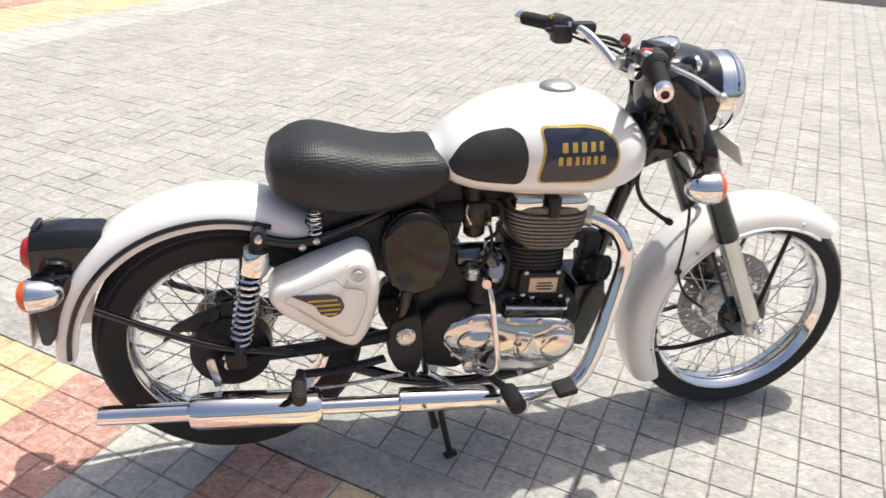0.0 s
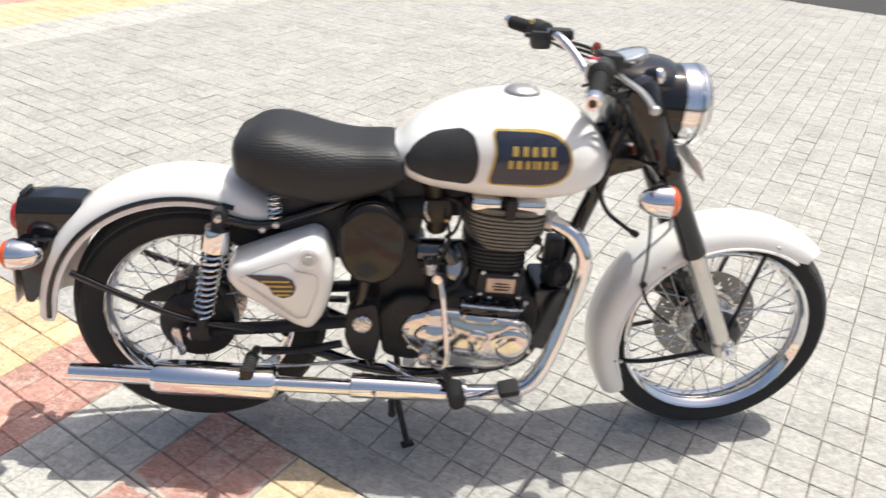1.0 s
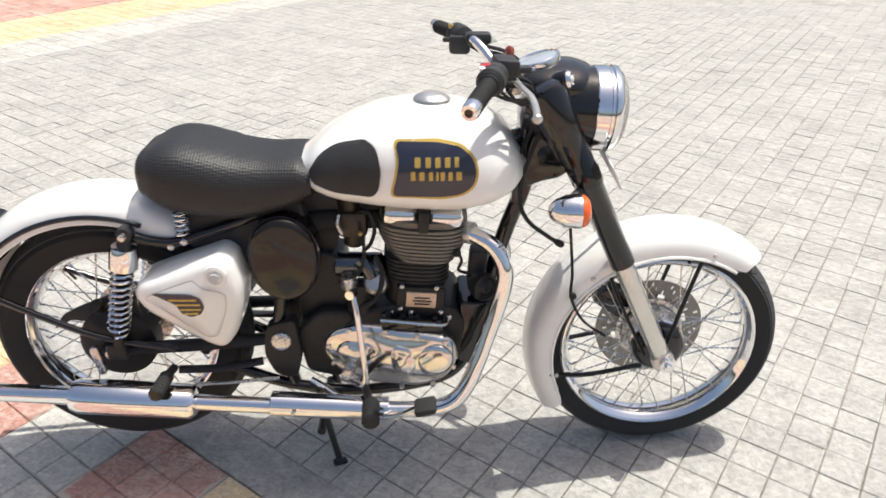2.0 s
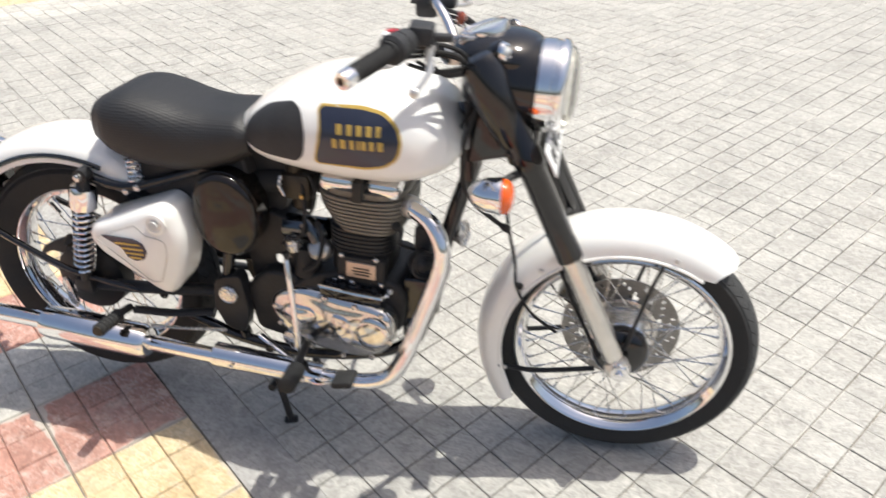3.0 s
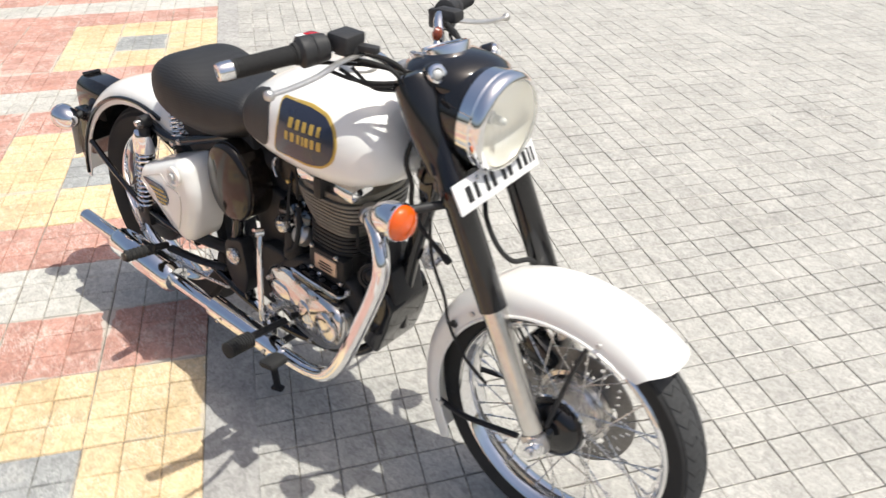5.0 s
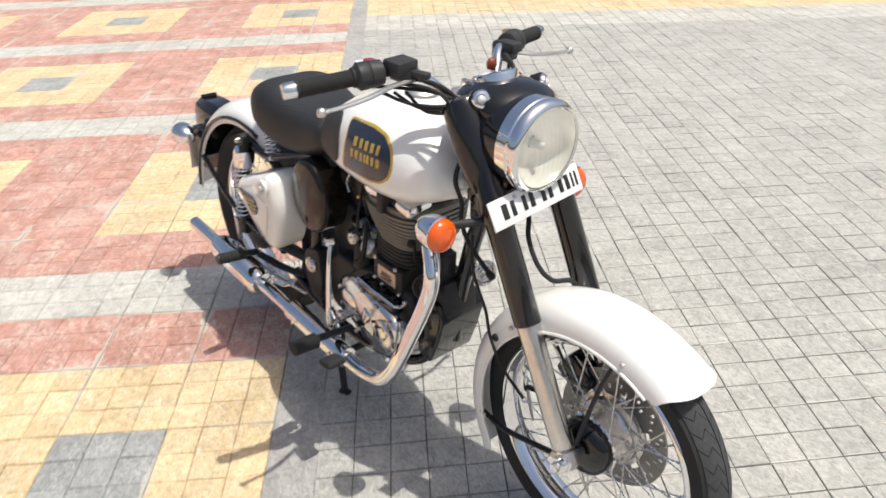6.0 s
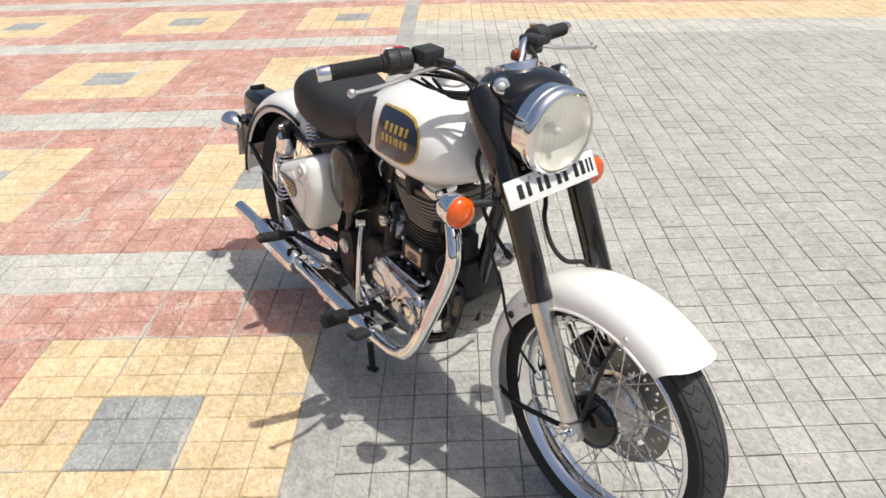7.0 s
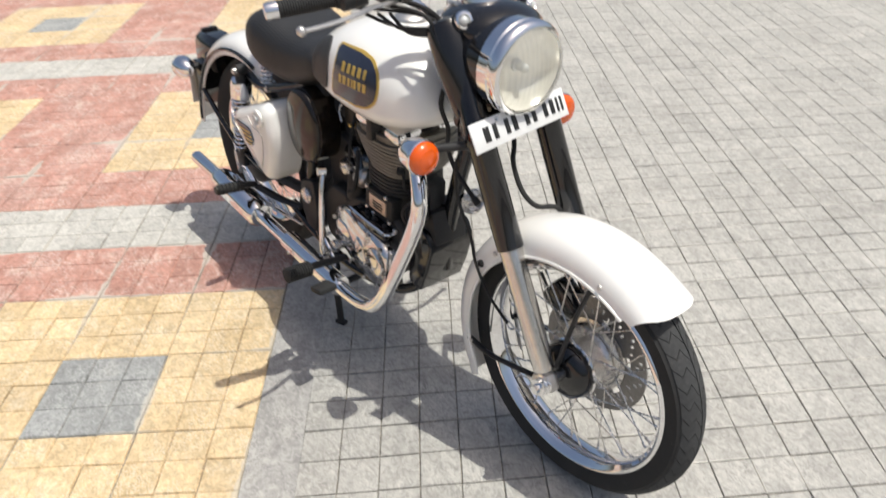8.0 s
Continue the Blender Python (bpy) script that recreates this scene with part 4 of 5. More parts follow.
for px, pz in ((0.70, 0.53), (0.78, 0.525), (0.695, 0.47), (0.79, 0.46)):
    part("bolt", lathe([(0, 0.006), (0.006, 0.006), (0.008, 0.003)], (px, -0.096, pz), (0, -1, 0), 6), STEEL, engine)
part("spark_lead", tube([(0.826, -0.075, 0.612), (0.838, -0.085, 0.59), (0.832, -0.075, 0.56), (0.86, -0.05, 0.535)], 0.0038, 8), RUBBER, engine, "black spark plug lead")
part("plug_cap", lathe([(0, 0.010), (0.03, 0.010), (0.034, 0.006)], (0.815, -0.068, 0.625), (0.4, -0.6, -0.5), 12), RUBBER, engine)
part("head_stay", box((0.752, -0.095, 0.70), (0.024, 0.05, 0.05), 0.004, (0, 4, 0)), CAST, engine)
part("oil_filler", lathe([(0, 0.02), (0.02, 0.02), (0.022, 0.016), (0.03, 0.015)], (0.575, -0.07, 0.52), (-0.1, -0.3, 1), 20), STEEL, engine, "round alloy filler cap")
part("starter_motor", lathe([(0, 0.02), (0.006, 0.030), (0.11, 0.030), (0.118, 0.02)], (0.54, -0.03, 0.555), (1, -0.1, 0.02), 24), DARK_STEEL, engine, "alloy starter motor")
carb = part("carburettor", box((0.588, -0.02, 0.668), (0.070, 0.084, 0.066), 0.014), SOOT, engine, "grimy alloy carburettor")
part("slide_tower", lathe([(0, 0.026), (0.03, 0.026), (0.034, 0.029), (0.042, 0.029), (0.048, 0.018)], (0.582, -0.025, 0.69), (-0.08, 0, 1), 20), SOOT, carb)
part("choke_lever", tube([(0.56, -0.066, 0.70), (0.556, -0.074, 0.68), (0.567, -0.076, 0.655)], 0.004, 8), STEEL, carb)
part("idle_screw", lathe([(0, 0.005), (0.018, 0.005), (0.020, 0.003)], (0.605, -0.062, 0.655), (0.2, -1, 0.1), 10), KEYBRASS, carb)
part("fuel_pipe", tube([(0.607, -0.045, 0.70), (0.632, -0.07, 0.70), (0.640, -0.075, 0.665), (0.628, -0.07, 0.625), (0.61, -0.05, 0.60)], 0.0045, 8), RUBBER, carb, "black fuel pipe")
# black panel added to close the bright gap behind the carburettor
part("backing_panel", slab(round_outline([(0.44, 0.775), (0.60, 0.765), (0.685, 0.745), (0.68, 0.70), (0.60, 0.695), (0.555, 0.64), (0.545, 0.59), (0.45, 0.58)], 0.015), 0.05, -0.03, 0.008), PLASTIC, engine, "black panel behind the carburettor")
part("float_bowl", lathe([(0, 0.026), (0.03, 0.026), (0.036, 0.02), (0.037, 0.003)], (0.588, -0.02, 0.638), (0, 0, -1), 18), SOOT, engine)
part("inlet_hose", tube([(0.48, -0.03, 0.665), (0.56, -0.025, 0.67), (0.66, 0, 0.665)], 0.027, 16), RUBBER, engine)
part("coil_case", box((0.878, -0.03, 0.545), (0.042, 0.05, 0.10), 0.008, (0, 4, 0)), PLASTIC, engine, "black ignition coil case")
part("regulator", box((0.895, -0.01, 0.475), (0.05, 0.10, 0.09), 0.008, (0, -8, 0)), PLASTIC, engine, "black regulator block")
part("front_plate", slab(round_outline([(0.835, 0.47), (0.905, 0.47), (0.925, 0.43), (0.905, 0.36), (0.875, 0.285), (0.83, 0.30)], 0.012), 0.06, -0.075, 0.008), BLACK, engine, "black front engine plate")
part("breather_hose", tube([(0.64, -0.08, 0.60), (0.655, -0.095, 0.56), (0.64, -0.10, 0.50), (0.60, -0.09, 0.47)], 0.006, 8), RUBBER, engine)
part("cable", tube([(0.60, -0.05, 0.70), (0.615, -0.085, 0.62), (0.60, -0.085, 0.56), (0.55, -0.08, 0.53)], 0.004, 8), RUBBER, engine)

# exhaust
exhaust = part("exhaust_pipe", tube([(0.835, -0.05, 0.650), (0.870, -0.075, 0.649), (0.910, -0.098, 0.630), (0.934, -0.114, 0.588), (0.935, -0.121, 0.545), (0.919, -0.131, 0.485), (0.897, -0.145, 0.42), (0.876, -0.160, 0.36), (0.853, -0.172, 0.305), (0.823, -0.180, 0.264), (0.778, -0.183, 0.244), (0.70, -0.182, 0.238), (0.5, -0.178, 0.244), (0.2, -0.168, 0.257)], 0.0195, 20), CHROME, bike, "chrome exhaust pipe")
AX = Vector((-0.9985, 0.030, 0.05))
part("heat_shield", lathe([(0, 0.021), (0.002, 0.0285), (0.28, 0.0305), (0.284, 0.024)], (0.665, -0.181, 0.2395), AX, 32), CHROME, exhaust, "chrome heat shield")
part("silencer", lathe([(0, 0.022), (0.003, 0.034), (0.014, 0.0425), (0.276, 0.0425), (0.294, 0.037), (0.300, 0.023), (0.302, 0.0225), (0.49, 0.0215), (0.492, 0.0185), (0.45, 0.018)], (0.208, -0.168, 0.259), AX, 36), CHROME, exhaust, "chrome bottle silencer")
part("clamp", lathe([(0, 0.024), (0.002, 0.026), (0.022, 0.026), (0.024, 0.024)], (0.845, -0.055, 0.650), (1, -0.6, 0), 24), ALU, exhaust)
for x in (0.62, 0.44):
    part("screw", rivet((x, -0.210, 0.2415 + (0.665 - x) * 0.05), 0.006), STEEL, exhaust)

# controls low down
kick = part("kick_lever", tube([(0.592, -0.158, 0.545), (0.600, -0.173, 0.50), (0.608, -0.187, 0.42), (0.614, -0.196, 0.35), (0.604, -0.185, 0.315), (0.575, -0.150, 0.30)], 0.0068, 12), CHROME, bike, "chrome kick-start lever")
part("kick_peg", tube([(0.592, -0.152, 0.547), (0.585, -0.172, 0.550)], 0.011, 12), CHROME, kick)
for s in (-1, 1):
    peg = part("footrest", tube([(0.60, s * 0.12, 0.278), (0.625, s * 0.245, 0.309)], 0.010, 10), SATIN, bike, "black rubber footrest")
    bm = lathe([v for k in range(10) for v in ((k * 0.0072, 0.0165), (k * 0.0072 + 0.0028, 0.0205), (k * 0.0072 + 0.0052, 0.0205))] + [(0.072, 0.0155)], (0.628, s * 0.247, 0.308), (0.05, s, 0.10), 20)
    part("rubber", bm, RUBBER, peg, "ribbed rubber sleeve")
    rp = part("pillion_footrest", tube([(0.16, s * 0.15, 0.345), (0.157, s * 0.20, 0.355)], 0.010, 10), SATIN, bike, "pillion footrest")
    part("rubber", lathe([v for k in range(7) for v in ((k * 0.012, 0.0135), (k * 0.012 + 0.004, 0.0165), (k * 0.012 + 0.009, 0.0165))] + [(0.085, 0.013)], (0.157, s * 0.192, 0.352), (0, s, 0.12), 16), RUBBER, rp)
    part("end_cap", lathe([(0, 0.0125), (0.003, 0.012), (0.004, 0.002)], (0.157, s * 0.277, 0.3625), (0, s, 0.12), 16), SOOT, rp, "dull brown end cap")
pedal = part("brake_pedal", tube([(0.47, -0.10, 0.27), (0.56, -0.125, 0.225), (0.66, -0.222, 0.25), (0.74, -0.265, 0.314)], 0.009, 10, flat=0.6), CHROME, bike, "brake pedal with a rubber pad")
part("pad", box((0.752, -0.280, 0.325), (0.050, 0.052, 0.018), 0.007, (0, -12, 0)), RUBBER, pedal, "black rubber pad")
part("brake_rod", tube([(0.40, -0.135, 0.30), (0.2, -0.135, 0.285), (-0.035, -0.125, 0.292)], 0.0045, 8), STEEL, pedal)
part("brake_arm", slab(round_outline([(-0.047, 0.378), (-0.027, 0.384), (-0.016, 0.305), (-0.034, 0.300)], 0.009), -0.108, -0.118, 0.003), STEEL, rear, "alloy brake arm")
stand = part("centre_stand", tube([(0.485, -0.095, 0.235), (0.505, -0.102, 0.12), (0.526, -0.108, 0.014)], 0.011, 10, flat=0.75), SATIN, bike, "black centre stand")
part("foot", box((0.527, -0.108, 0.009), (0.036, 0.022, 0.012), 0.005, (0, 0, 20)), SATIN, stand)
part("leg", tube([(0.485, 0.095, 0.235), (0.50, 0.115, 0.12), (0.515, 0.13, 0.0)], 0.013, 10, flat=0.75), SATIN, stand)
part("foot", box((0.515, 0.135, -0.0045), (0.05, 0.03, 0.014), 0.005, (0, 0, -20)), SATIN, stand)
part("cross_bar", tube([(0.485, -0.11, 0.11), (0.485, 0.11, 0.11)], 0.011, 10), SATIN, stand)

# fork
fork = part("fork_yoke", box((1.10, 0, 0.812), (0.06, 0.23, 0.035), 0.012, (0, -24, 0)), BLACK, bike, "black telescopic fork", xf=STEER)
FD = Vector((0.427, 0, -0.904))
for s in (-1, 1):
    t0 = Vector((1.019, s * 0.094, 1.0))
    part("fork_cover", lathe([(0.045, 0.024), (0.049, 0.029), (0.20, 0.029), (0.205, 0.032), (0.24, 0.032), (0.245, 0.0285), (0.462, 0.0285), (0.466, 0.022)], t0, FD, 28), BLACK, fork, "black fork cover", xf=STEER)
    part("fork_leg", lathe([(0.455, 0.0245), (0.70, 0.0245), (0.735, 0.0225), (0.745, 0.012)], t0, FD, 24), LEG, fork, "polished alloy fork leg", xf=STEER)
    part("axle_lug", box((1.344, s * 0.098, 0.312), (0.055, 0.034, 0.045), 0.012, (0, -25, 0)), ALU, fork, xf=STEER)
part("caliper", box((1.245, 0.062, 0.40), (0.09, 0.055, 0.07), 0.012, (0, 35, 0)), BLACK, fork, "black brake caliper", xf=STEER)
part("brake_hose", tube([(1.25, 0.09, 0.45), (1.235, 0.098, 0.50), (1.215, 0.092, 0.565), (1.203, 0.055, 0.618), (1.192, 0.002, 0.636), (1.165, -0.016, 0.668), (1.13, -0.010, 0.716), (1.10, 0.018, 0.756), (1.06, 0.02, 0.86)], 0.0055, 8), RUBBER, fork, "black brake hose", xf=STEER)
part("cable", tube([(1.02, -0.07, 0.93), (0.985, -0.085, 0.83), (0.977, -0.06, 0.76), (0.977, -0.06, 0.715), (1.000, -0.06, 0.673), (1.041, -0.06, 0.640), (1.065, -0.06, 0.623)], 0.0052, 8), RUBBER, fork, "black cable loop", xf=STEER)
part("cable_end", lathe([(0, 0.006), (0.006, 0.0085), (0.018, 0.0085), (0.022, 0.006)], (1.062, -0.06, 0.625), (0.8, 0, -0.45), 12), RUBBER, fork, xf=STEER)
part("speed_cable", tube([(1.075, -0.12, 0.74), (1.085, -0.125, 0.66), (1.10, -0.10, 0.56), (1.105, -0.088, 0.49), (1.14, -0.08, 0.42), (1.20, -0.075, 0.37)], 0.0035, 8), RUBBER, fork, "thin black cable", xf=STEER)
part("horn", lathe([(-0.03, 0.012), (-0.015, 0.022), (0, 0.031), (0.005, 0.033), (0.007, 0.028), (0.003, 0.025), (0.006, 0.020), (0.003, 0.016), (0.007, 0.010), (0.008, 0.003)], (0.955, 0.03, 0.545), (0.95, -0.2, 0.1), 28), STEEL, bike, "chrome horn")

part("ringed_horn", lathe([(-0.05, 0.012), (-0.03, 0.028), (0, 0.033), (0.004, 0.033), (0.005, 0.027), (0.002, 0.025), (0.006, 0.020), (0.003, 0.017), (0.007, 0.011), (0.009, 0.003)], (0.893, -0.098, 0.525), (0.55, -0.83, 0.1), 28), SATIN, bike, "round ringed black horn")
part("horn_bracket", tube([(0.90, 0, 0.53), (0.885, -0.04, 0.53), (0.88, -0.075, 0.525)], 0.008, 8, flat=0.5), SATIN, frame_part)

# headlamp and nacelle
LC = Vector((1.124, -0.021, 0.931))
LD = Vector((0.995, 0, -0.06)).normalized()
nacelle = part("nacelle", lathe([(-0.155, 0.0286), (-0.15, 0.0478), (-0.12, 0.0707), (-0.07, 0.0840), (-0.02, 0.0890), (0.004, 0.0902), (0.008, 0.0859)], LC, LD, 44), BLACK, bike, "glossy black headlamp nacelle", xf=STEER)
part("lamp_ring", lathe([(-0.004, 0.0900), (-0.002, 0.0918), (0.024, 0.0931), (0.027, 0.0905), (0.032, 0.0905), (0.035, 0.0945), (0.044, 0.0940), (0.051, 0.0890), (0.053, 0.0835), (0.050, 0.0802), (0.045, 0.0802)], LC, LD, 48, cap=False), CHROME, nacelle, "chrome headlamp ring", xf=STEER)
part("reflector", lathe([(0.050, 0.0804), (0.046, 0.0785), (0.040, 0.0745), (0.032, 0.067), (0.024, 0.056), (0.017, 0.042), (0.012, 0.026), (0.010, 0.012), (0.0095, 0.0005)], LC, LD, 48, cap=False), BOWL, nacelle, "polished reflector bowl", xf=STEER)
part("bulb", lathe([(0.006, 0.013), (0.016, 0.013), (0.018, 0.009), (0.036, 0.009), (0.042, 0.006), (0.044, 0.001)], LC, LD, 14), DIAL, nacelle, xf=STEER)
lens = part("lamp_glass", lathe([(0.050, 0.0817), (0.058, 0.0807), (0.066, 0.0678), (0.0725, 0.0478), (0.076, 0.0239), (0.077, 0.0010)], LC, LD, 48, cap=False), GLASS, nacelle, "domed headlamp glass", xf=STEER)
lens.visible_shadow = False
if sum(p.normal.dot(LD) for p in lens.data.polygons) < 0:
    lens.data.flip_normals()
top = part("nacelle_top", loft([[(x, math.cos(t) * w, z + math.sin(t) * h) for t in (2 * math.pi * k / 36 for k in range(36))] for x, w, z, h in ((x0, w0, z0 + 0.010, h0) for x0, w0, z0, h0 in ((0.945, 0.03, 0.985, 0.010), (0.955, 0.06, 0.985, 0.022), (0.985, 0.088, 0.982, 0.036), (1.03, 0.098, 0.980, 0.046), (1.08, 0.094, 0.976, 0.048), (1.11, 0.080, 0.970, 0.046), (1.13, 0.055, 0.962, 0.04)))]), BLACK, nacelle, "black top casing", xf=STEER)
dial = part("speedometer", lathe([(-0.014, 0.047), (0.008, 0.049), (0.012, 0.048), (0.014, 0.044), (0.011, 0.043)], (1.008, 0, 1.024), (-0.33, 0, 1), 36), CHROME, nacelle, "chrome-rimmed round speedometer", xf=STEER)
part("dial_face", lathe([(0, 0.0435), (0.0110, 0.0435), (0.0130, 0.030), (0.0140, 0.001)], (1.008, 0, 1.024), (-0.33, 0, 1), 32), DIALGLASS, dial, "dial under domed glass, pale with mirrored sky", xf=STEER)
for s in (-1, 1):
    pd = Vector((0.86, s * 0.42, 0.28))
    pod = part("pilot_lamp", lathe([(-0.035, 0.012), (-0.02, 0.021), (0.0, 0.0225), (0.003, 0.021)], (1.056, s * 0.088, 1.010), pd, 24), BLACK, nacelle, "black pilot lamp pod with a chrome ring", xf=STEER)
    part("pilot_ring", lathe([(0.0, 0.0195), (0.006, 0.0190), (0.010, 0.016), (0.011, 0.012), (0.008, 0.0095), (0.004, 0.009)], (1.056, s * 0.088, 1.010), pd, 24), CHROME, pod, "chrome ring", xf=STEER)
    part("pilot_lens", lathe([(0.004, 0.0095), (0.010, 0.0085), (0.013, 0.005), (0.014, 0.001)], (1.056, s * 0.088, 1.010), pd, 18), DIAL, pod, "clear pilot lens", xf=STEER)
    part("fork_top_nut", lathe([(0, 0.016), (0.012, 0.016), (0.014, 0.012)], (1.022, s * 0.094, 0.985), (-0.42, 0, 0.91), 6), CHROME, nacelle, xf=STEER)
    part("cable", tube([(0.89, s * 0.15, 1.018), (0.945, s * 0.12, 1.012), (0.985, s * 0.105, 0.99), (0.99, s * 0.07, 0.90), (0.955, s * 0.05, 0.80)], 0.0042, 8), RUBBER, nacelle, "black control cable", xf=STEER)
    part("cheek", lathe([(0.0, 0.020), (0.006, 0.036), (0.02, 0.043), (0.10, 0.043), (0.15, 0.037), (0.19, 0.031)], (1.004, s * 0.092, 1.005), FD, 28), BLACK, nacelle, "black fork shroud", xf=STEER)

# front number plate, its characters as plain bars
plate = part("front_plate", box((1.161, -0.027, 0.826), (0.004, 0.262, 0.058), 0.0015, (3.5, -25, 0)), PLATEWHITE, bike, "white front number plate with black characters", xf=STEER)
PT = Matrix.Translation((1.161, -0.027, 0.826)) @ pose(0, 0, 0, 3.5, -25, 0)
y = -0.105
for w in (0.022, 0.016, 0, 0.016, 0.018, 0, 0.017, 0.016, 0, 0.017, 0.016, 0.008, 0.008):
    if w:
        part("plate_bar", box((0.0028, y + w / 2, 0), (0.0016, w * 0.66, 0.030), 0.0004), INK, plate, xf=STEER @ PT)
        y += w + 0.004
    else:
        y += 0.012
for s in (-1, 1):
    part("screw", lathe([(0, 0.005), (0.003, 0.004)], (0.002, s * 0.06, 0.02), (1, 0, 0), 10), STEEL, plate, xf=STEER @ PT)

# handlebar
bars = part("handlebar", tube([(0.840, -0.375, 1.034), (0.866, -0.29, 1.043), (0.885, -0.22, 1.047), (0.908, -0.15, 1.046), (0.924, -0.10, 1.018), (0.940, -0.055, 0.982), (0.943, 0, 0.972), (0.936, 0.055, 0.978), (0.912, 0.098, 1.010), (0.880, 0.138, 1.040), (0.855, 0.195, 1.043), (0.822, 0.28, 1.037), (0.796, 0.352, 1.034)], 0.0112, 16), CHROME, bike, "chrome handlebar with black grips", xf=STEER)
for s in (-1, 1):
    d = Vector((-0.33 if s < 0 else -0.36, s, -0.10 if s < 0 else -0.045)).normalized()
    g0_y = 0.254 if s < 0 else 0.236
    g0 = Vector((0.882 if s < 0 else 0.838, s * g0_y, 1.047 if s < 0 else 1.038))
    ribs = [v for k in range(22) for v in ((0.008 + k * 0.0048, 0.0158), (0.0105 + k * 0.0048, 0.0172))]
    part("grip", lathe([(0, 0.0195), (0.006, 0.0195), *ribs, (0.116, 0.0165)], g0, d, 20), RUBBER, bars, "ribbed black rubber grip", xf=STEER)
    part("end_weight", lathe([(0.115, 0.014), (0.117, 0.017), (0.135, 0.0168), (0.142, 0.0145), (0.143, 0.008), (0.136, 0.0075)], g0, d, 24), CHROME, bars, "chrome bar end", xf=STEER)
    part("bar_bore", lathe([(0.1365, 0.0074), (0.1385, 0.0070), (0.1386, 0.001)], g0, d, 16), BARHOLE, bars, "brown bore in the bar end", xf=STEER)
    if s > 0:
        part("switch_pod", box(g0 + Vector((0.008, -0.045, -0.014)), (0.05, 0.045, 0.045), 0.010), PLASTIC, bars, "black switch pod", xf=STEER)
        part("pod_lever", box(g0 + Vector((-0.024, -0.04, -0.006)), (0.016, 0.014, 0.010), 0.003), PLASTIC, bars, xf=STEER)
    part("switch_housing", lathe([(-0.058, 0.016), (-0.054, 0.024), (-0.030, 0.027), (-0.028, 0.0255), (-0.026, 0.027), (-0.006, 0.0275), (0.0, 0.021)], g0, d, 28), PLASTIC, bars, "black switch housing", xf=STEER)
    f = 0.03 if s < 0 else 0.0
    lp = Vector((0.905 + f, s * 0.155, 1.036))
    reach = [lp, (0.928, s * 0.20, 1.028), (0.930, s * 0.26, 1.020), (0.915, s * 0.31, 1.012), (0.904, s * 0.352, 1.008)] if s > 0 else [lp, (0.942, -0.215, 1.034), (0.957, -0.275, 1.029), (0.959, -0.33, 1.024), (0.955, -0.380, 1.021)]
    part("lever", tube(reach, (0.0075, 0.006), 10, flat=0.65), ALU, bars, "alloy hand lever", xf=STEER)
    bm = bmesh.new()
    bmesh.ops.create_uvsphere(bm, u_segments=14, v_segments=10, radius=0.0095, matrix=Matrix.Translation(reach[-1]))
    part("lever_ball", bm, ALU, bars, xf=STEER)
    part("lever_perch", box((0.888 + f * 0.8, s * 0.16, 1.043), (0.06, 0.036, 0.028), 0.009), SATIN if s < 0 else PLASTIC, bars, xf=STEER)
    part("switch_button", box(g0 + Vector((-0.012, -s * 0.02, 0.022)), (0.012, 0.02, 0.010), 0.003), PLATEWHITE if s < 0 else KEYBRASS, bars, xf=STEER)
    part("clamp", box((0.948, s * 0.04, 0.984), (0.04, 0.03, 0.035), 0.008), ALU, bars, "alloy handlebar clamp", xf=STEER)
    part("cable", tube([(0.90, s * 0.14, 1.030), (0.95, s * 0.11, 1.022), (0.985, s * 0.085, 0.995), (1.0, s * 0.06, 0.93), (0.985, s * 0.03, 0.86)], 0.0045, 8), RUBBER, bars, "black control cable", xf=STEER)
    part("wire", tube([(0.86, s * 0.22, 1.02), (0.90, s * 0.15, 1.01), (0.95, s * 0.10, 1.0), (0.99, s * 0.05, 0.97)], 0.0035, 8), RUBBER, bars, xf=STEER)
for k in range(3):
    part("cable", tube([(0.90 + 0.012 * k, -0.205 + 0.02 * k, 1.012), (0.935 + 0.008 * k, -0.165 + 0.01 * k, 0.990 - 0.006 * k), (0.975, -0.125, 0.985 - 0.007 * k), (1.015, -0.085, 0.992 - 0.01 * k)], 0.0036, 8), RUBBER, bars, "thin black cable", xf=STEER)
part("brake_switch", box((0.952, -0.150, 1.048), (0.040, 0.022, 0.014), 0.005, (0, 4, 20)), PLASTIC, bars, xf=STEER)
part("kill_switch", box((0.878, -0.216, 1.070), (0.022, 0.024, 0.012), 0.004), RED, bars, "red stop switch", xf=STEER)
part("reservoir", box((0.918, -0.172, 1.060), (0.046, 0.058, 0.034), 0.006, (0, 6, 8)), PLASTIC, bars, "square black brake fluid reservoir", xf=STEER)
# round knob of unknown use; the stalk is added to carry it
part("amber_knob", lathe([(-0.010, 0.006), (-0.005, 0.013), (0.003, 0.0145), (0.008, 0.010), (0.010, 0.002)], (0.949, 0.047, 1.036), (-0.9, -0.3, 0.2), 20), SMOKE, bars, "brown-amber round knob", xf=STEER)
part("knob_stalk", tube([(0.940, 0.050, 0.985), (0.952, 0.052, 1.010), (0.954, 0.048, 1.034)], 0.0035, 8), CHROME, bars, xf=STEER)
part("ignition_key", box((0.980, -0.05, 1.016), (0.03, 0.012, 0.022), 0.003), STEEL, bars, xf=STEER)


# ---- ground ----
GRID_AT, CELL, TURN_G = Vector((-0.19, 0.916, 0)), 0.102, radians(-24)
GU, GV = Vector((math.cos(TURN_G), math.sin(TURN_G), 0)), Vector((-math.sin(TURN_G), math.cos(TURN_G), 0))
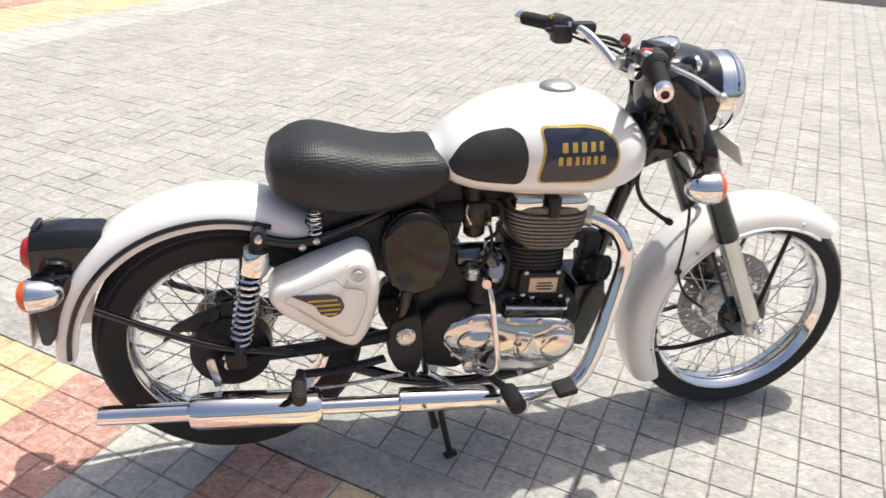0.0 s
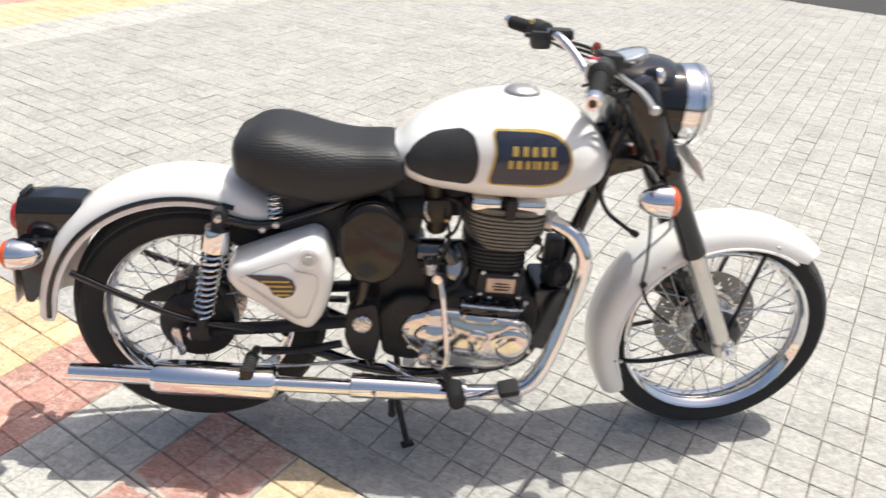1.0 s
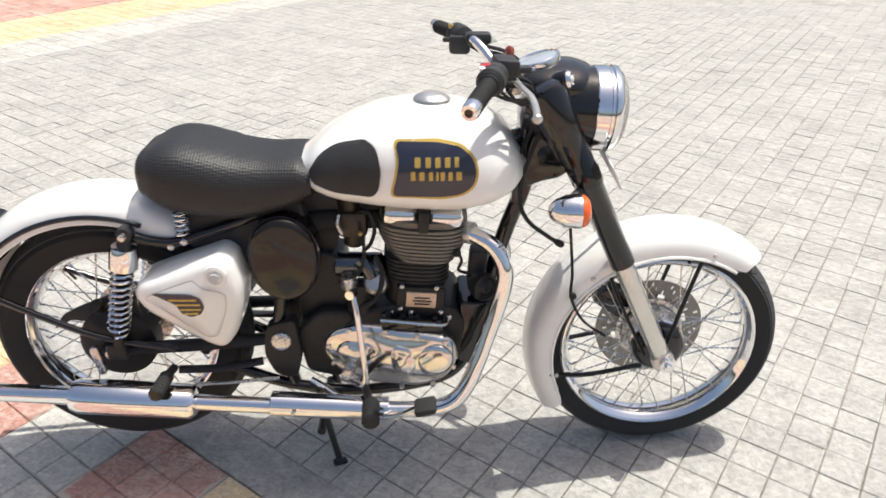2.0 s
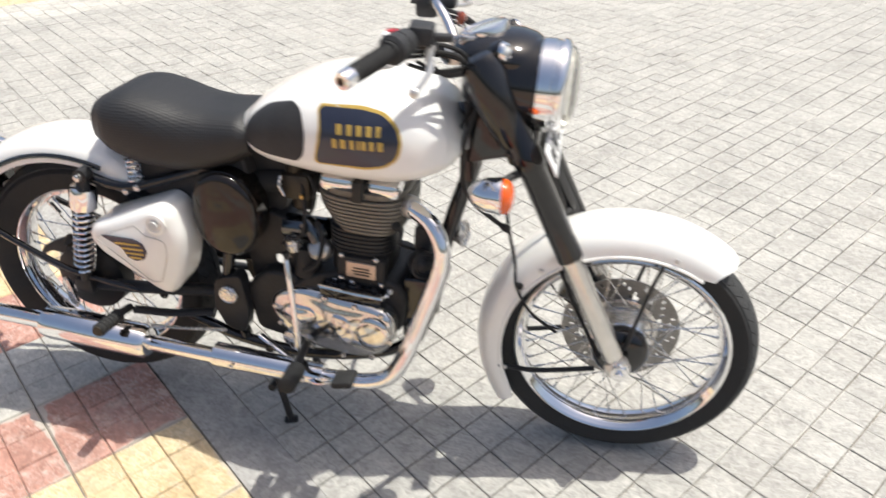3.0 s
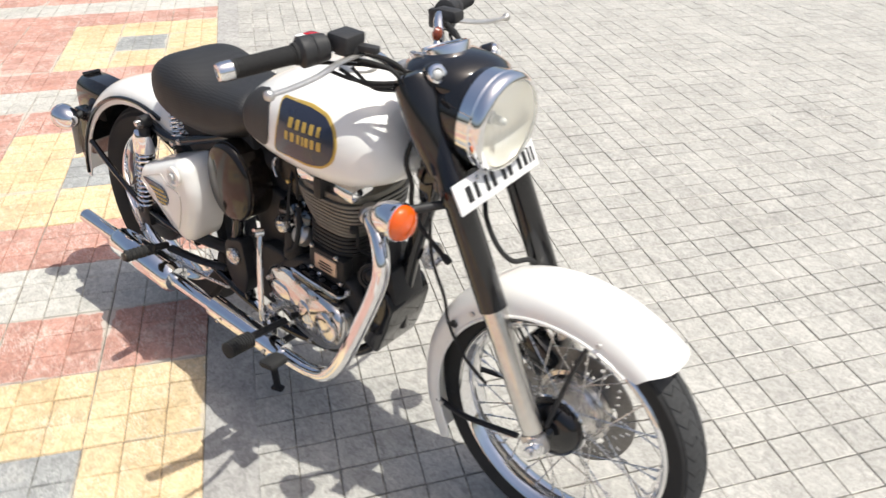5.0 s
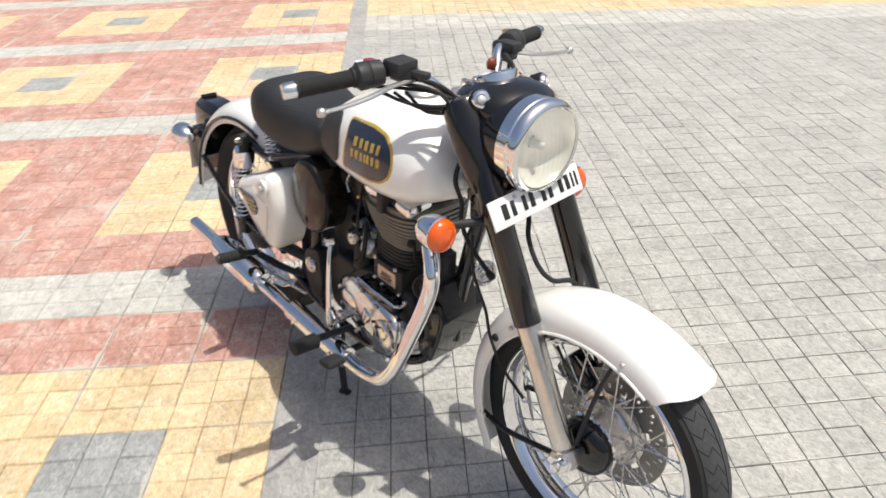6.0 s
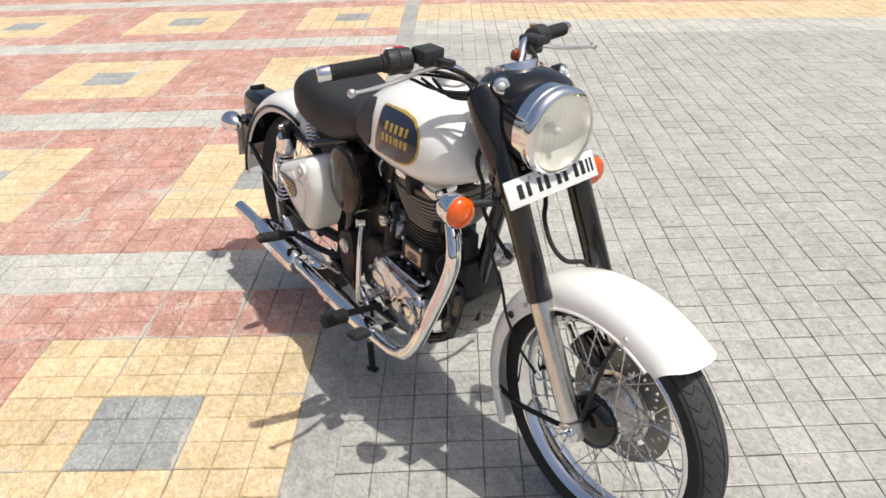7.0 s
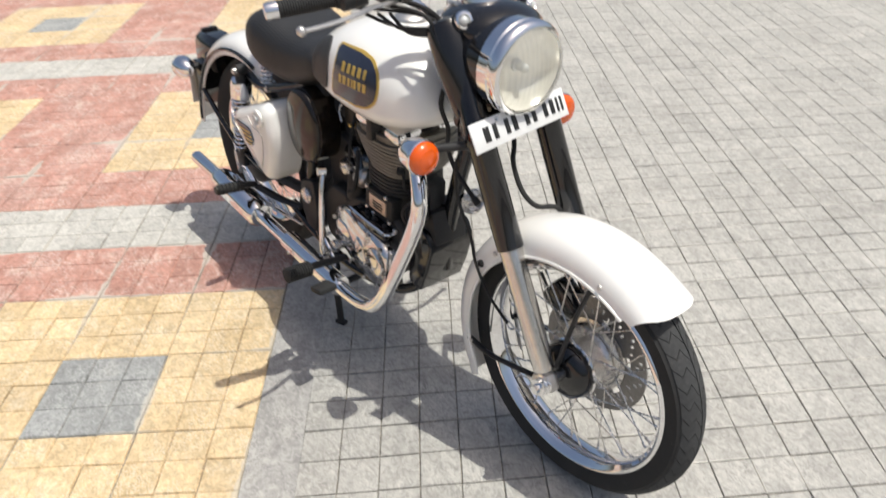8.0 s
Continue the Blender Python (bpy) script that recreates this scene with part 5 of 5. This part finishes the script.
STRIP0, STRIP1, WIDE_ROW = 6.02, 7.34, 0.971


def spot(i, j, z=0.0):
    return GRID_AT + GU * (CELL * i) + GV * (CELL * j) + Vector((0, 0, z))


bm = bmesh.new()
for x, yy in ((-400, -400), (400, -400), (400, 400), (-400, 400)):
    bm.verts.new((x, yy, -0.0065))
bm.faces.new(bm.verts)
ground = tagged(part("ground", bm, JOINT, None, smooth=False), "sandy joints under a paved square", "ground", kind="structure")


def fan(i):
    """How far the cross joints of the grey field lean at column i: they fan out slightly towards the far border."""
    return 0.04 - 0.0031 * max(0.0, min(45.0, -5.0 - i))


def tone(i, j):
    """Which paver lies in cell i, j: a border of red, pale and yellow squares, and a plain grey field."""
    if j < 6:
        k = (i + 12) % 18
        m = (j + 9) % 15
        if 9 <= k < 18 and 6 <= m < 15:
            return 4 if 12 <= k < 15 and 9 <= m < 12 else 1
        if 3 <= k < 6:
            return 3
        return 2
    if i < -57:
        return 2
    if i < -50:
        return 1
    if i < -45:
        return 3
    return 0


def paver(rng, w, h, wide, skew=0.0, field=False):
    """Corner places of one worn block: top, chamfer and foot; wide joints lie between tiles, fine grooves inside them."""
    gap = [((0.0013 if q % 2 else 0.0018) if field else 0.0019 if k else 0.0007) * rng.uniform(0.6, 1.4) for q, k in enumerate(wide)]
    c, deep = (0.0018, 0.0018) if field else (0.0030, 0.0042)
    lift = rng.uniform(-0.0012, 0.0012)
    tilt = [rng.uniform(-0.0007, 0.0007) for _ in range(4)]
    dx, dy = rng.uniform(-0.0005, 0.0005), rng.uniform(-0.0005, 0.0005)
    a = [(gap[0] + dx, gap[1] + dy), (w - gap[2] + dx, gap[1] + dy), (w - gap[2] + dx, h - gap[3] + dy), (gap[0] + dx, h - gap[3] + dy)]
    sx, sy = (1, -1, -1, 1), (1, 1, -1, -1)
    top = [(p[0] + sx[k] * c * rng.uniform(0.5, 1.4), p[1] + sy[k] * c * rng.uniform(0.5, 1.4), lift + tilt[k]) for k, p in enumerate(a)]
    mid = [(p[0], p[1], lift + tilt[k] - deep) for k, p in enumerate(a)]
    low = [(p[0], p[1], -0.012) for p in a]
    return [(x - skew * y, y, z) for x, y, z in top + mid + low]


FACES = [(0, 1, 2, 3)] + [(k, k + 4, (k + 1) % 4 + 4, (k + 1) % 4) for k in range(4)] + [(k + 4, k + 8, (k + 1) % 4 + 8, (k + 1) % 4 + 4) for k in range(4)]
TONES = (GREY_T, YELLOW_T, RED_T, WHITE_T, DARK_T)
WORDS = ("grey", "yellow", "red", "pale", "dark grey")
rng, pale_pick = random.Random(4), random.Random(9)
sheets = {k: ([], [], []) for k in range(5)}
singles = []
for i in range(-140, 140):
    for j in range(-150, 150):
        field = j >= 7
        j0 = STRIP1 - 0.03 + (j - 7) * WIDE_ROW if field else j
        lean = fan(i) if field else 0.0
        i0 = 0.25 + i * 1.01 - lean * (j0 - STRIP1) if field else i
        if j == 6:
            continue
        c = spot(i0 + 0.5, j0 + 0.5)
        away = (c - Vector((0.6, 2.0, 0))).length
        if away > 13.0:
            continue
        k = tone(i, j)
        near = -6 <= i < 10 and -5 <= j < 15
        wide = (True, True, True, True) if field else (i % 3 == 0, j % 3 == 0, i % 3 == 2, j % 3 == 2)
        pts = paver(rng, CELL * (1.01 - (fan(i + 1) - lean) * (j0 - STRIP1) if field else 1), CELL * WIDE_ROW if field else CELL, wide, lean, field)
        if near and len(singles) < 300:
            singles.append((k, i0, j0, pts, (i % 3, j % 3, field)))
            continue
        vs, fs, ms = sheets[k]
        base = len(vs)
        far = away > 5.0
        o = spot(i0, j0)
        vs.extend((o.x + GU.x * p[0] + GV.x * p[1], o.y + GU.y * p[0] + GV.y * p[1], p[2]) for p in (pts[:8] if far else pts))
        fs.extend(tuple(base + q for q in f) for f in (FACES[:5] if far else FACES))
        ms.extend([0] + [1 if field and pale_pick.random() < 0.30 else 0 for _ in range(4)] + ([] if far else [0] * 4))
for k, (vs, fs, ms) in sheets.items():
    if vs:
        me = bpy.data.meshes.new("paving_field")
        me.from_pydata(vs, [], fs)
        me.materials.append(TONES[k])
        me.materials.append(EDGE_T)
        me.polygons.foreach_set("material_index", ms)
        ob = new("paving_field", me)
        ob.parent = ground
        ob["label"] = WORDS[k] + " cement paving blocks with sandy joints"
        ob["kind"] = "stuff"
shared = {}
for k, i, j0, pts, phase in singles:
    key = (k, phase)
    if key not in shared:
        me = bpy.data.meshes.new("paving_block")
        me.from_pydata([tuple(GU * p[0] + GV * p[1] + Vector((0, 0, p[2]))) for p in pts], [], FACES)
        me.materials.append(TONES[k])
        shared[key] = me
    ob = new("paving_block", shared[key])
    ob.parent = ground
    ob.location = spot(i, j0)
bm = bmesh.new()
n = 320
rows = [[], []]
for k in range(n + 1):
    i = -128 + 256 * k / n
    for r, jj in enumerate((STRIP0, STRIP1 - 0.02)):
        rows[r].append(bm.verts.new(spot(i, jj + 0.03 * noise.noise(Vector((i * 0.7, jj, 0))), -0.001 + 0.0012 * noise.noise(Vector((i, jj * 3, 2))))))
for a, b in zip(range(n), range(1, n + 1)):
    bm.faces.new((rows[0][a], rows[0][b], rows[1][b], rows[1][a]))
part("cement_strip", bm, CEMENT, ground, "rough grey cement strip between the pavings", smooth=False)

# dark strip beyond the far edge of the square
far_edge = [spot(-25, 79, 0.003), spot(70, 79, 0.003), spot(70, 118, 0.003), spot(-25, 118, 0.003)]
part("dark_strip", loft([[p - Vector((0, 0, 0.02)) for p in far_edge], far_edge]), DARK_STRIP, ground, "dark strip beyond the paving", smooth=False)
